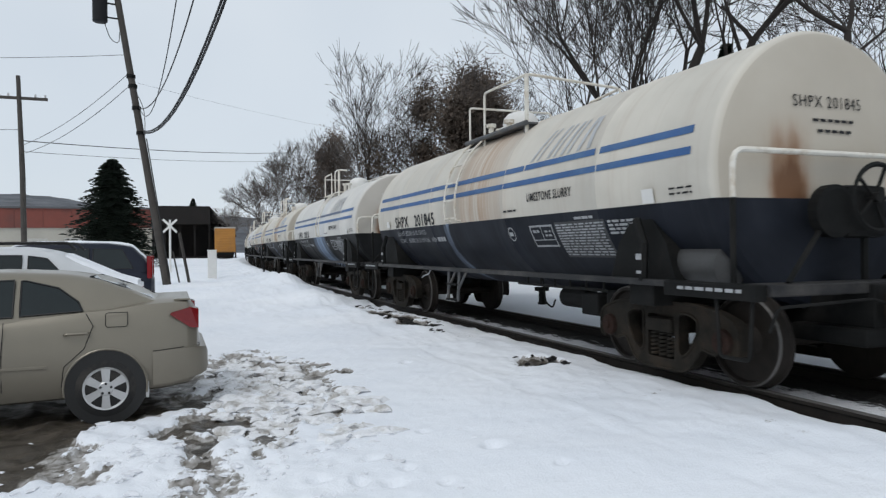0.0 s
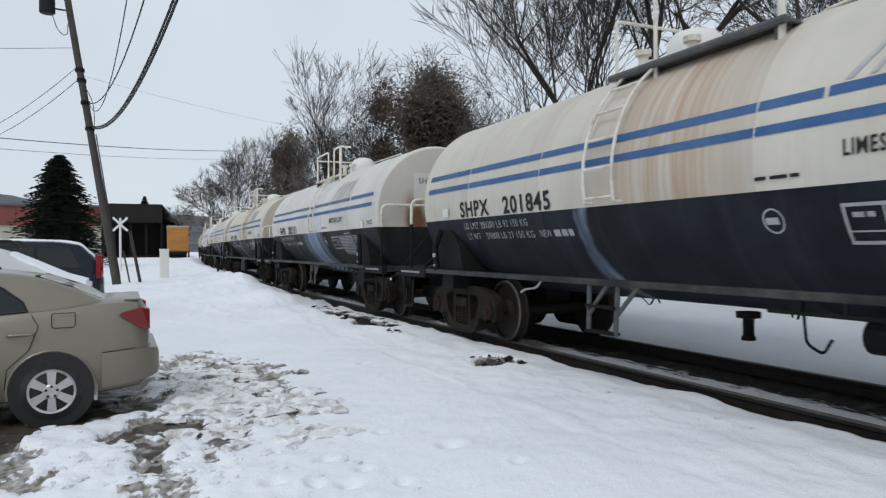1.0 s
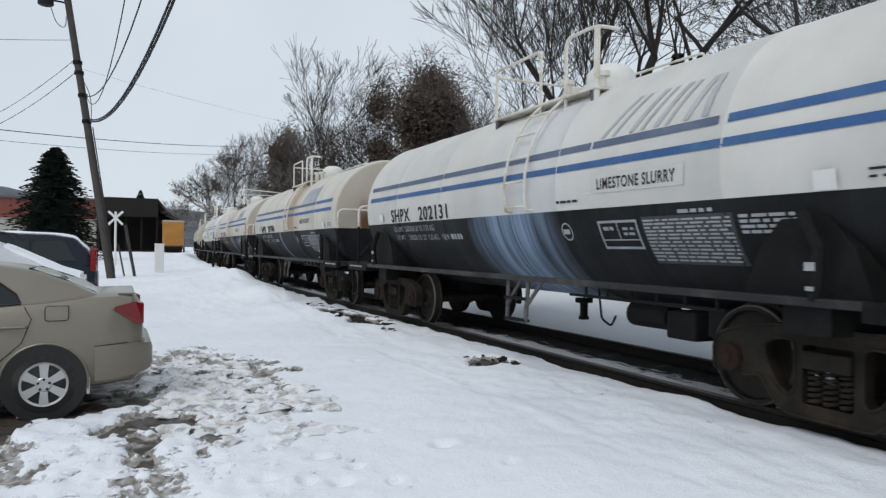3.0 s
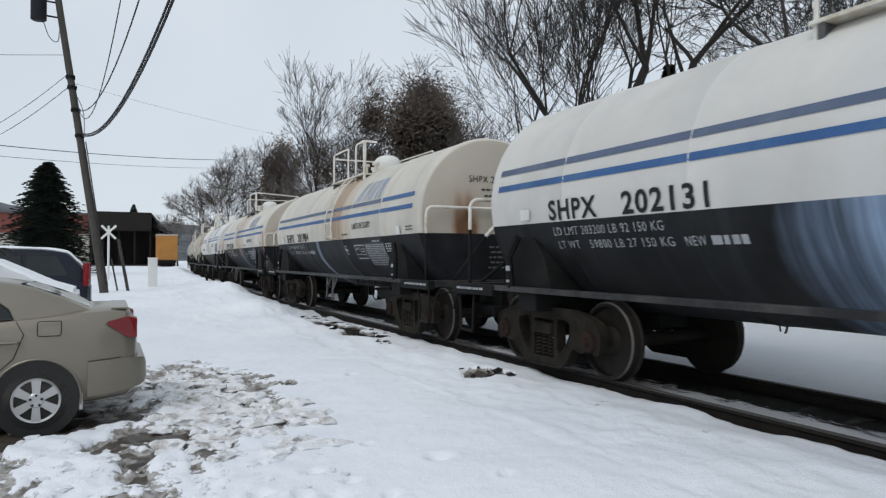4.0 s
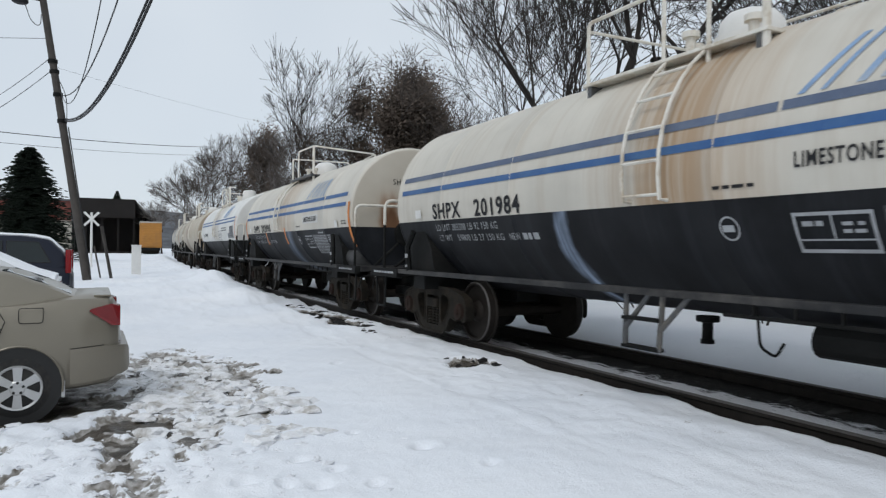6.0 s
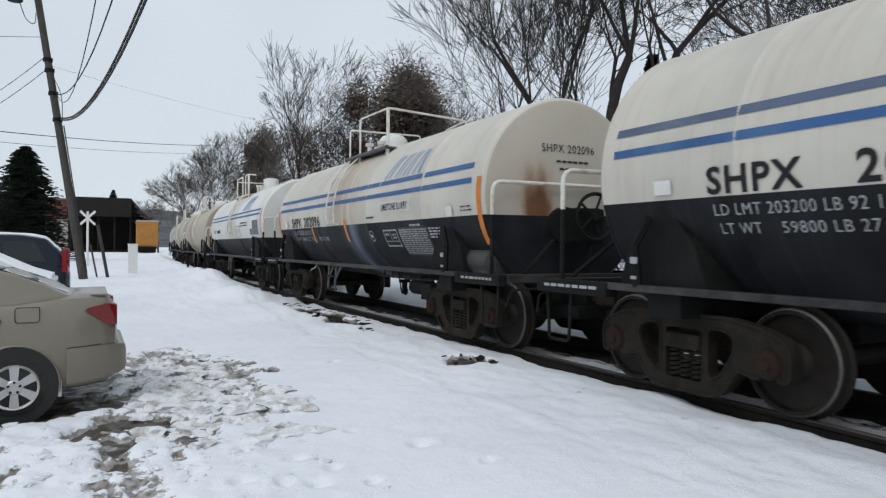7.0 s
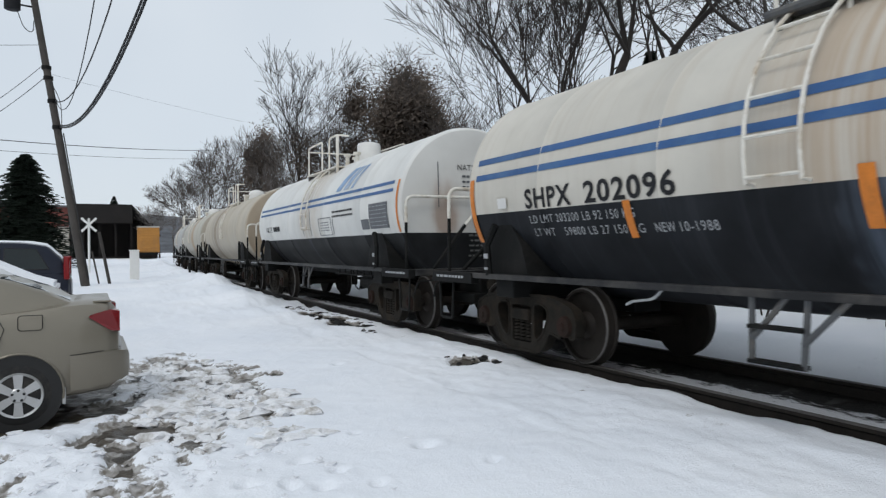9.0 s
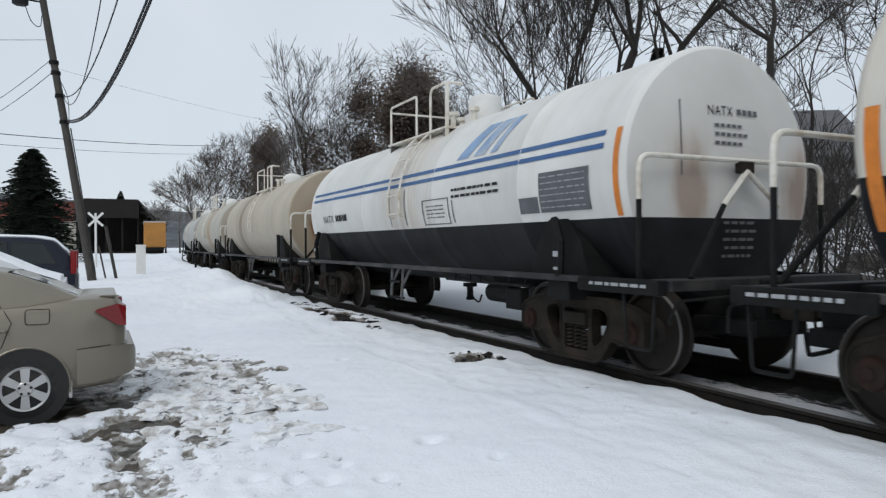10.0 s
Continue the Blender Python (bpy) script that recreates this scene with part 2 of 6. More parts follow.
def ground_z(x, y, bare=0.0):
    """Height of the ground: a lot of trodden snow, a bank along the track, a shallow trackbed."""
    mid, _ = on_track(max(y, -60))
    d = x - mid.x
    z = 0.12 * smooth(-4.5, -2.0, d) + 0.42 * smooth(11, 27, y) * (1 - smooth(-2.2, -0.9, d) * 0.75)
    z += 0.2 * math.exp(-((d + 2.2) / 0.6) ** 2) * smooth(12, 20, y) * (0.6 + noise.noise((y * 0.5, 0, 8)))
    wob = 0.10 * noise.noise((y * 1.1, 0, 1)) + 0.04 * noise.noise((y * 4, 0, 1))
    bed = smooth(-0.93 + wob * 0.5, -0.80 + wob * 0.5, d) * (1 - smooth(0.75, 1.15, d))
    z = z * (1 - bed) + 0.05 * bed
    z += (1 - bed) * 0.09 * smooth(-2.4, -1.15, d) * smooth(20, 12, y) * (1 - smooth(-0.9, 0.9, d))
    z += 0.30 * smooth(0.8, 1.9, d) + 0.25 * smooth(2, 6, d) + 1.3 * smooth(6, 16, d) + 2.0 * smooth(16, 60, d)
    k = 0.55 + 1.3 * smooth(13, 18, y) * smooth(-6, -3.5, d)
    z += (1 - bed) * k * (0.05 * noise.noise((x * 0.9, y * 0.9, 0)) + 0.022 * noise.noise((x * 3.1, y * 3.1, 4)) + 0.009 * noise.noise((x * 9, y * 9, 2)))
    if -2.4 < d < -0.7:
        z += (1 - bed) * 0.028 * noise.fractal((x * 3, y * 1.2, 5), 0.9, 2.1, 4)
    if bare > 0:
        z -= 0.07 * smooth(0.2, 0.6, bare)
    if y < 10:
        for px, py, r in PRINTS:
            q = ((x - px) ** 2 + (y - py) ** 2) / (r * r)
            if q < 6:
                z += 0.085 * (math.exp(-q * 0.7) * 0.4 - math.exp(-q * 2.2) * 1.35)
        if x < 2.3:
            z += 0.035 * noise.fractal((x * 4, y * 4, 1), 0.8, 2.2, 5) * smooth(2.3, 0.5, x) * smooth(12, 9, y)
    return z


def axis_steps(lo, hi, near0, near1, fine, grow=1.16):
    out, v, step = [near0], near0, fine
    while v < near1:
        v += fine
        out.append(v)
    while v < hi:
        step *= grow
        v += step
        out.append(min(v, hi))
    v, step, left = near0, fine, []
    while v > lo:
        step *= grow
        v -= step
        left.append(max(v, lo))
    return left[::-1] + out


def make_ground():
    xs, ys = axis_steps(-1500, 1500, -1.6, 5.6, 0.035, 1.14), axis_steps(-300, 2500, 3.2, 11.5, 0.04, 1.025)
    bare = [bare_at(x, y) for y in ys for x in xs]
    w = len(xs)
    vs = [(x, y, ground_z(x, y, bare[j * w + i])) for j, y in enumerate(ys) for i, x in enumerate(xs)]
    fs = [(j * w + i, j * w + i + 1, j * w + w + i + 1, j * w + w + i) for j in range(len(ys) - 1) for i in range(w - 1)]
    me = bpy.data.meshes.new("ground")
    me.from_pydata(vs, [], fs)
    me.attributes.new("bare", "FLOAT", "POINT").data.foreach_set("value", bare)
    me.materials.append(SNOW)
    me.shade_smooth()
    return tagged(new("ground", me), "trodden snow worn through to wet gravel by the cars", "snowy ground", kind="structure")


make_ground()


def make_track():
    track = thing("railway_track", "railway track in wet dark ballast with snow between the rails", "railway track", kind="structure")
    prof = [(-0.07, 0), (0.07, 0), (0.07, 0.012), (0.012, 0.03), (0.012, 0.12), (0.036, 0.135), (0.036, 0.165), (0.028, 0.172), (-0.028, 0.172), (-0.036, 0.165), (-0.036, 0.135), (-0.012, 0.12), (-0.012, 0.03), (-0.07, 0.012)]
    for side in (-0.753, 0.753):
        bm, rings = B(), []
        for i in range(0, 61):
            s = -25 + i * 2.5 if i < 30 else 50 + (i - 30) * 6
            rings.append([bm.verts.new(on_track(s, side + u)[0] + Vector((0, 0, RAIL - 0.172 + v))) for u, v in prof])
        for a, c in zip(rings, rings[1:]):
            for k in range(len(prof)):
                bm.faces.new((a[k], c[k], c[(k + 1) % len(prof)], a[(k + 1) % len(prof)])).material_index = 1 if k in (6, 7, 8) else 0
        part("rail", bm, [WHEEL, TREAD], track)
    cols = ((-1.3, -0.10, 0), (-1.0, -0.02, 0), (-0.86, 0.09, 0.1), (-0.7, 0.15, 0.46), (-0.5, 0.14, 0.58), (-0.25, 0.14, 0.50), (0, 0.14, 0.34), (0.3, 0.13, 0.1), (0.6, 0.13, 0.0), (0.83, 0.14, 0.0), (1.0, 0.12, 0.1), (1.5, -0.02, 0.2))
    vs, snowy, fs = [], [], []
    for i in range(420):
        s = -15 + i * 0.2 if i < 300 else 45 + (i - 300) * 1.6
        for u, h, sn in cols:
            p = on_track(s, u)[0]
            vs.append((p.x, p.y, h + 0.035 * noise.noise((u * 4, s * 3, 0)) + 0.02 * noise.noise((u * 11, s * 9, 3))))
            snowy.append(sn + 0.12 * noise.noise((0, s * 0.7, 2)))
    w = len(cols)
    for j in range(419):
        fs += [(j * w + i, j * w + i + 1, j * w + w + i + 1, j * w + w + i) for i in range(w - 1)]
    me = bpy.data.meshes.new("ballast")
    me.from_pydata(vs, [], fs)
    me.attributes.new("snowy", "FLOAT", "POINT").data.foreach_set("value", snowy)
    me.materials.append(BALLAST)
    me.shade_smooth()
    new("ballast", me).parent = track
    bm = box(B(), -0.95, 0.98, -0.11, 0.11, -0.1, 0.0, 0.012)
    first = part("sleeper", bm, simple("tarred_sleeper", (0.018, 0.014, 0.011), 0.85, 0, 0.4, 6, 40, (0.05, 0.045, 0.04)), track)
    for i in range(95):
        p, a = on_track(-4 + i * 0.52)
        ob = first if i == 0 else new("sleeper", first.data)
        ob.parent = track
        ob.matrix_basis = pose(p.x, p.y, 0.124 + 0.008 * noise.noise((i * 1.7, 0, 0)), 0, 0, -math.degrees(a) + 2 * noise.noise((i * 2.3, 5, 0)))


make_track()
# ---- tank cars ----
def shell(name, col, stain=(0.34, 0.20, 0.09), amount=0.6, at=-0.55, head=(0.40, 0.345, 0.27), rusty=1.0):
    """Weathered tank paint: runs down the sides, spilled load by the ladder, rust and painted shade on the heads."""
    m, n, l, b = node_mat(name)
    tc, sp = n.new("ShaderNodeTexCoord"), n.new("ShaderNodeSeparateXYZ")
    l.new(tc.outputs["Object"], sp.inputs[0])
    c = ramp(n, l, noise_at(n, l, 1.1, 5), 0.3, 0.7, tuple(v * 0.88 for v in col), tuple(min(1, v * 1.05) for v in col))
    runs = noise_at(n, l, 1.0, 5, stretch=(0.4, 6.0, 0.22), rough=0.6)
    c = mix(n, l, maths(n, l, "MULTIPLY", ramp(n, l, runs, 0.5, 0.8), 0.3 * amount), c, tuple(v * 0.8 for v in stain))
    near = maths(n, l, "ABSOLUTE", maths(n, l, "SUBTRACT", sp.outputs["Y"], at))
    spill = maths(n, l, "SUBTRACT", 1.0, maths(n, l, "DIVIDE", near, 1.25), True)
    spill = maths(n, l, "MULTIPLY", spill, ramp(n, l, runs, 0.30, 0.54))
    c = mix(n, l, maths(n, l, "MULTIPLY", spill, amount), c, stain)
    end = maths(n, l, "MULTIPLY", maths(n, l, "SUBTRACT", maths(n, l, "ABSOLUTE", maths(n, l, "ADD", sp.outputs["Y"], 0.18)), 5.375), 20.0, True)
    # tan weathering on the heads, deepened to paint in their shade against the barrel
    tan = maths(n, l, "MULTIPLY", end, ramp(n, l, noise_at(n, l, 0.9, 3), 0.2, 0.8, (0.6, 0.6, 0.6)))
    c = mix(n, l, maths(n, l, "MULTIPLY", tan, 0.75 * rusty, True), c, head)
    low = maths(n, l, "SUBTRACT", 1.0, maths(n, l, "MULTIPLY", maths(n, l, "ABSOLUTE", maths(n, l, "SUBTRACT", sp.outputs["Z"], 1.88)), 1.35), True)
    drift = maths(n, l, "MULTIPLY", maths(n, l, "SUBTRACT", noise_at(n, l, 1.3, 3), 0.5), 0.45)
    side = maths(n, l, "SUBTRACT", 1.0, maths(n, l, "MULTIPLY", maths(n, l, "ABSOLUTE", maths(n, l, "SUBTRACT", maths(n, l, "ADD", maths(n, l, "ABSOLUTE", maths(n, l, "SUBTRACT", sp.outputs["X"], 0.28)), drift), 0.82)), 3.0), True)
    rust = maths(n, l, "MULTIPLY", maths(n, l, "MULTIPLY", end, low), side)
    rust = maths(n, l, "MULTIPLY", rust, ramp(n, l, noise_at(n, l, 1.6, 5, stretch=(2.5, 1, 0.5)), 0.25, 0.65, (0.35, 0.35, 0.35)))
    soft = n.new("ShaderNodeMapRange")
    soft.interpolation_type = "SMOOTHSTEP"
    soft.inputs["From Min"].default_value, soft.inputs["From Max"].default_value = 0.02, 0.5
    l.new(rust, soft.inputs["Value"])
    rust = maths(n, l, "MULTIPLY", soft.outputs["Result"], 0.85 * rusty, True)
    c = mix(n, l, rust, c, (0.27, 0.115, 0.035))
    c = mix(n, l, maths(n, l, "POWER", rust, 3.2), c, (0.075, 0.028, 0.012))
    l.new(c, b.inputs["Base Color"])
    b.inputs["Roughness"].default_value = 0.55
    b.inputs["Specular IOR Level"].default_value = 0.35
    bump(n, l, b, noise_at(n, l, 1.7, 3), 0.12, 0.05)
    return m


def lower_paint(name, col=(0.006, 0.0065, 0.008), at=0.75, wide=0.12, amount=0.5, tint=(0.34, 0.42, 0.55)):
    """Dusty dark paint with a pale spill that ran down along one seam."""
    m, n, l, b = node_mat(name)
    tc, sp = n.new("ShaderNodeTexCoord"), n.new("ShaderNodeSeparateXYZ")
    l.new(tc.outputs["Object"], sp.inputs[0])
    c = ramp(n, l, noise_at(n, l, 1.3, 5), 0.35, 0.75, col, tuple(v * 2.1 + 0.004 for v in col))
    runs = noise_at(n, l, 1.0, 5, stretch=(0.3, 7.0, 0.3), rough=0.65)
    c = mix(n, l, maths(n, l, "MULTIPLY", ramp(n, l, runs, 0.52, 0.8), 0.16), c, (0.10, 0.11, 0.13))
    wobble = maths(n, l, "MULTIPLY", maths(n, l, "SUBTRACT", noise_at(n, l, 1.4, 3), 0.5), 0.5)
    near = maths(n, l, "ABSOLUTE", maths(n, l, "ADD", maths(n, l, "SUBTRACT", sp.outputs["Y"], at), wobble))
    spill = maths(n, l, "SUBTRACT", 1.0, maths(n, l, "DIVIDE", near, wide), True)
    spill = maths(n, l, "MULTIPLY", maths(n, l, "MULTIPLY", spill, ramp(n, l, runs, 0.3, 0.62)), amount * 1.6, True)
    c = mix(n, l, spill, c, tint)
    l.new(c, b.inputs["Base Color"])
    b.inputs["Roughness"].default_value = 0.6
    b.inputs["Specular IOR Level"].default_value = 0.16
    bump(n, l, b, noise_at(n, l, 1.7, 3), 0.1, 0.05)
    return m


R, ZC = 1.325, 2.035                # tank radius, height of its middle over the rail
NEAR, FAR = -5.54, 5.18             # where the barrel meets its two heads
MOVERS, WHEELSETS = [], []


def bulge(q):
    """Depth of a shallow dished head with a tight knuckle, at q of its radius."""
    return 0.10 * (1 - q * q) + 0.05 * min(1.0, (1 - q) / 0.033)


def tank_mesh(bm, split, seams):
    """The barrel with raised weld seams between two dished heads."""
    qs = [0.015] + [0.1 * i for i in range(1, 9)] + [0.88, 0.94, 0.967, 0.990, 1.0]
    prof = [(NEAR - bulge(q), R * q) for q in qs]
    prof += [(NEAR + 0.012, R + 0.006), (NEAR + 0.035, R + 0.006), (NEAR + 0.04, R)]
    ys = [NEAR + (FAR - NEAR) * i / 12 for i in range(1, 12)]
    ys = [y for y in ys if all(abs(y - w) > 0.03 for w in seams)]
    rows = [(y, R) for y in ys] + [(w + o, R + h) for w in seams for o, h in ((-0.02, 0), (-0.008, 0.007), (0.008, 0.007), (0.02, 0))]
    prof += sorted(rows)
    prof += [(FAR - 0.04, R), (FAR - 0.035, R + 0.006), (FAR - 0.012, R + 0.006)] + [(FAR + bulge(q), R * q) for q in reversed(qs)]
    lathe(bm, prof, "y", 80, (0, 0, ZC))
    if split:
        bmesh.ops.bisect_plane(bm, geom=bm.verts[:] + bm.edges[:] + bm.faces[:], plane_co=(0, 0, split), plane_no=(0, 0, 1))
    for f in bm.faces:
        f.material_index = 0 if not split or f.calc_center_median().z > split else 1


def on_side(y, z, off=0.006):
    """A point on the near side of the tank at height z."""
    a = math.asin(max(-1, min(1, (z - ZC) / R)))
    return Vector((-(R + off) * math.cos(a), y, ZC + (R + off) * math.sin(a)))


def patch(bm, y0, y1, z0, z1, off=0.006, slant=0.0, mat=0, nz=4, ny=1):
    """A painted field on the tank's side; slant shifts its top along the car."""
    g = [[bm.verts.new(on_side(y0 + (y1 - y0) * j / ny + slant * i / nz, z0 + (z1 - z0) * i / nz, off)) for j in range(ny + 1)] for i in range(nz + 1)]
    for a, b in zip(g, g[1:]):
        for j in range(ny):
            bm.faces.new((a[j], a[j + 1], b[j + 1], b[j])).material_index = mat
    return bm


def letters(text, size, bold=0.0):
    """Flat mesh of a line of writing: its cap height is size; starts at 0."""
    cu = bpy.data.curves.new("writing", "FONT")
    cu.space_character = 1.12
    cu.body, cu.size, cu.resolution_u, cu.offset = text, size / 0.70, 3, bold
    ob = bpy.data.objects.new("writing", cu)
    scene.collection.objects.link(ob)
    me = bpy.data.meshes.new_from_object(ob.evaluated_get(bpy.context.evaluated_depsgraph_get()))
    bpy.data.objects.remove(ob)
    bm = B()
    bm.from_mesh(me)
    for i in range(1, 4):
        bmesh.ops.bisect_plane(bm, geom=bm.verts[:] + bm.edges[:] + bm.faces[:], plane_co=(0, size * i / 4, 0), plane_no=(0, 1, 0))
    return bm


def side_text(text, y0, y1, z0, z1, bold=0.0):
    """Writing on the near side, read from y0 towards the lower y1."""
    bm = letters(text, z1 - z0, bold)
    xs = [v.co.x for v in bm.verts]
    lo, hi = min(xs), max(xs)
    for v in bm.verts:
        v.co = on_side(y0 + (y1 - y0) * (v.co.x - lo) / (hi - lo), z0 + v.co.y, 0.009)
    return bm


def head_y(x, z):
    """How far the near head bulges at (x, z)."""
    r = min(1.0, math.hypot(x, z - ZC) / R)
    return NEAR - bulge(r)


def head_text(text, x0, x1, z0, z1):
    bm = letters(text, z1 - z0)
    xs = [v.co.x for v in bm.verts]
    lo, hi = min(xs), max(xs)
    for v in bm.verts:
        x, z = x0 + (x1 - x0) * (v.co.x - lo) / (hi - lo), z0 + v.co.y
        v.co = (x, head_y(x, z) - 0.012, z)
    return bm


def head_patch(bm, x0, x1, z0, z1, off, n=6):
    g = [[bm.verts.new((x0 + (x1 - x0) * j / n, head_y(x0 + (x1 - x0) * j / n, z0 + (z1 - z0) * i / n) - off, z0 + (z1 - z0) * i / n)) for j in range(n + 1)] for i in range(n + 1)]
    for a, b in zip(g, g[1:]):
        for j in range(n):
            bm.faces.new((a[j], a[j + 1], b[j + 1], b[j]))
    return bm


def bars(bm, y0, y1, z0, z1, rows, seed, fill=0.55, off=0.009):
    """Rows of broken bars for writing too small to read."""
    rng = random.Random(seed)
    h = (z1 - z0) / rows
    for i in range(rows):
        y, z = y0, z1 - h * (i + 0.5)
        while y > y1 + 0.02:
            w = min(rng.uniform(0.05, 0.16), y - y1)
            patch(bm, y, y - w, z - h * fill / 2, z + h * fill / 2, off, nz=1)
            y -= w + rng.uniform(0.015, 0.04)
    return bm


def plate(bm, loops, x0, x1):
    """A slab between x0 and x1: the first loop of (y, z) is its outline, the rest are openings."""
    for x in (x0, x1):
        edges = []
        for loop in loops:
            vs = [bm.verts.new((x, y, z)) for y, z in loop]
            edges += [bm.edges.new((vs[i], vs[(i + 1) % len(vs)])) for i in range(len(vs))]
        bmesh.ops.triangle_fill(bm, edges=edges, use_beauty=True)
    for loop in loops:
        for (ya, za), (yb, zb) in zip(loop, loop[1:] + loop[:1]):
            bm.faces.new([bm.verts.new(p) for p in ((x0, ya, za), (x1, ya, za), (x1, yb, zb), (x0, yb, zb))])
    bmesh.ops.remove_doubles(bm, verts=bm.verts[:], dist=0.0005)
    bmesh.ops.recalc_face_normals(bm, faces=bm.faces[:])
    return bm


def rounded(loop, r, n=3):
    """A closed loop of (y, z) with its corners rounded."""
    out = []
    for i, b in enumerate(loop):
        a, c = Vector(loop[i - 1]), Vector(loop[(i + 1) % len(loop)])
        b = Vector(b)
        k = min(r, (a - b).length * 0.45, (c - b).length * 0.45)
        p, q = b + (a - b).normalized() * k, b + (c - b).normalized() * k
        out += [tuple(p * (1 - t) ** 2 + b * 2 * t * (1 - t) + q * t * t) for t in (j / n for j in range(n + 1))]
    return out


def make_truck(car, yc):
    bm = box(B(), -0.98, 0.98, yc - 0.17, yc + 0.17, 0.42, 0.66, 0.03)
    truck = part("truck", bm, GRIME, car, "grimy cast-steel truck with two axles")
    half = [(0.0, 0.75), (0.50, 0.75), (0.80, 0.70), (1.03, 0.62), (1.08, 0.52), (1.07, 0.31), (0.98, 0.29), (0.95, 0.40), (0.83, 0.40), (0.80, 0.29), (0.70, 0.31), (0.60, 0.34), (0.46, 0.14), (0.34, 0.07), (0.0, 0.07)]
    outer = rounded([(yc + y, z) for y, z in half[:-1]] + [(yc - y, z) for y, z in reversed(half[1:])], 0.05, 2)
    eye = [(0.275, 0.65), (0.43, 0.655), (0.56, 0.60), (0.555, 0.48), (0.44, 0.28), (0.33, 0.21), (0.275, 0.26)]
    eyes = [rounded([(yc + s * y, z) for y, z in eye], 0.07) for s in (-1, 1)]
    middle = rounded([(yc - 0.21, 0.62), (yc + 0.21, 0.62), (yc + 0.21, 0.17), (yc - 0.21, 0.17)], 0.03)
    for e in (-1, 1):
        x0, x1 = e * 0.93, e * 1.06
        bm = plate(B(), [outer, middle] + eyes, x0, x1)
        part("side_frame", bm, GRIME, truck, smooth=True)
        rim = B()
        for loop in eyes:
            tube(rim, [(x1, y, z) for y, z in loop + loop[:1]], 0.016, 5, cap=False)
        tube(rim, [(x1, y, z) for y, z in outer + outer[:1]], 0.017, 5, cap=False)
        part("frame_flange", rim, GRIME, truck)
        part("bolster_end", box(B(), *sorted((e * 0.96, e * 1.10)), yc - 0.20, yc + 0.20, 0.44, 0.58, 0.025), GRIME, truck)
        for sy in (-0.13, 0.0, 0.13):
            pts = [(e * 1.0 + 0.055 * math.cos(a * 0.9), yc + sy + 0.055 * math.sin(a * 0.9), 0.18 + a * 0.0062) for a in range(0, 43)]
            part("spring", tube(B(), pts, 0.015, 5), GRIME, truck)
        for a in (-0.89, 0.89):
            cap = lathe(B(), [(e * 0.90, 0.12), (e * 1.07, 0.125), (e * 1.10, 0.11), (e * 1.11, 0.05), (e * 1.13, 0.045)][::e], "x", 16, (0, yc + a, 0.43))
            part("bearing", cap, RUSTY, truck, smooth=True)
        for o in (-0.41, 0.41):
            part("brake_shoe", box(B(), e * 0.68, e * 0.80, yc + o - 0.03, yc + o + 0.03, 0.22, 0.58, 0.01), BLACK, truck)
    for a in (-0.89, 0.89):
        bm = tube(B(), [(-0.92, 0, 0), (0.92, 0, 0)], 0.08, 12, mat=0)
        for w in (-1, 1):
            lathe(bm, [(w * 0.67, 0.34), (w * 0.675, 0.455), (w * 0.70, 0.46), (w * 0.715, 0.434), (w * 0.798, 0.431), (w * 0.812, 0.429), (w * 0.822, 0.416), (w * 0.82, 0.385), (w * 0.775, 0.37), (w * 0.755, 0.16), (w * 0.80, 0.13), (w * 0.82, 0.09)][::w], "x", 40)
        for f in bm.faces:
            r = math.hypot(f.calc_center_median().y, f.calc_center_median().z)
            f.material_index = 1 if r > 0.415 and abs(f.calc_center_median().x) > 0.803 else 0
        ws = part("wheelset", bm, [WHEEL, TREAD], truck, smooth=True)
        WHEELSETS.append((ws, yc + a))


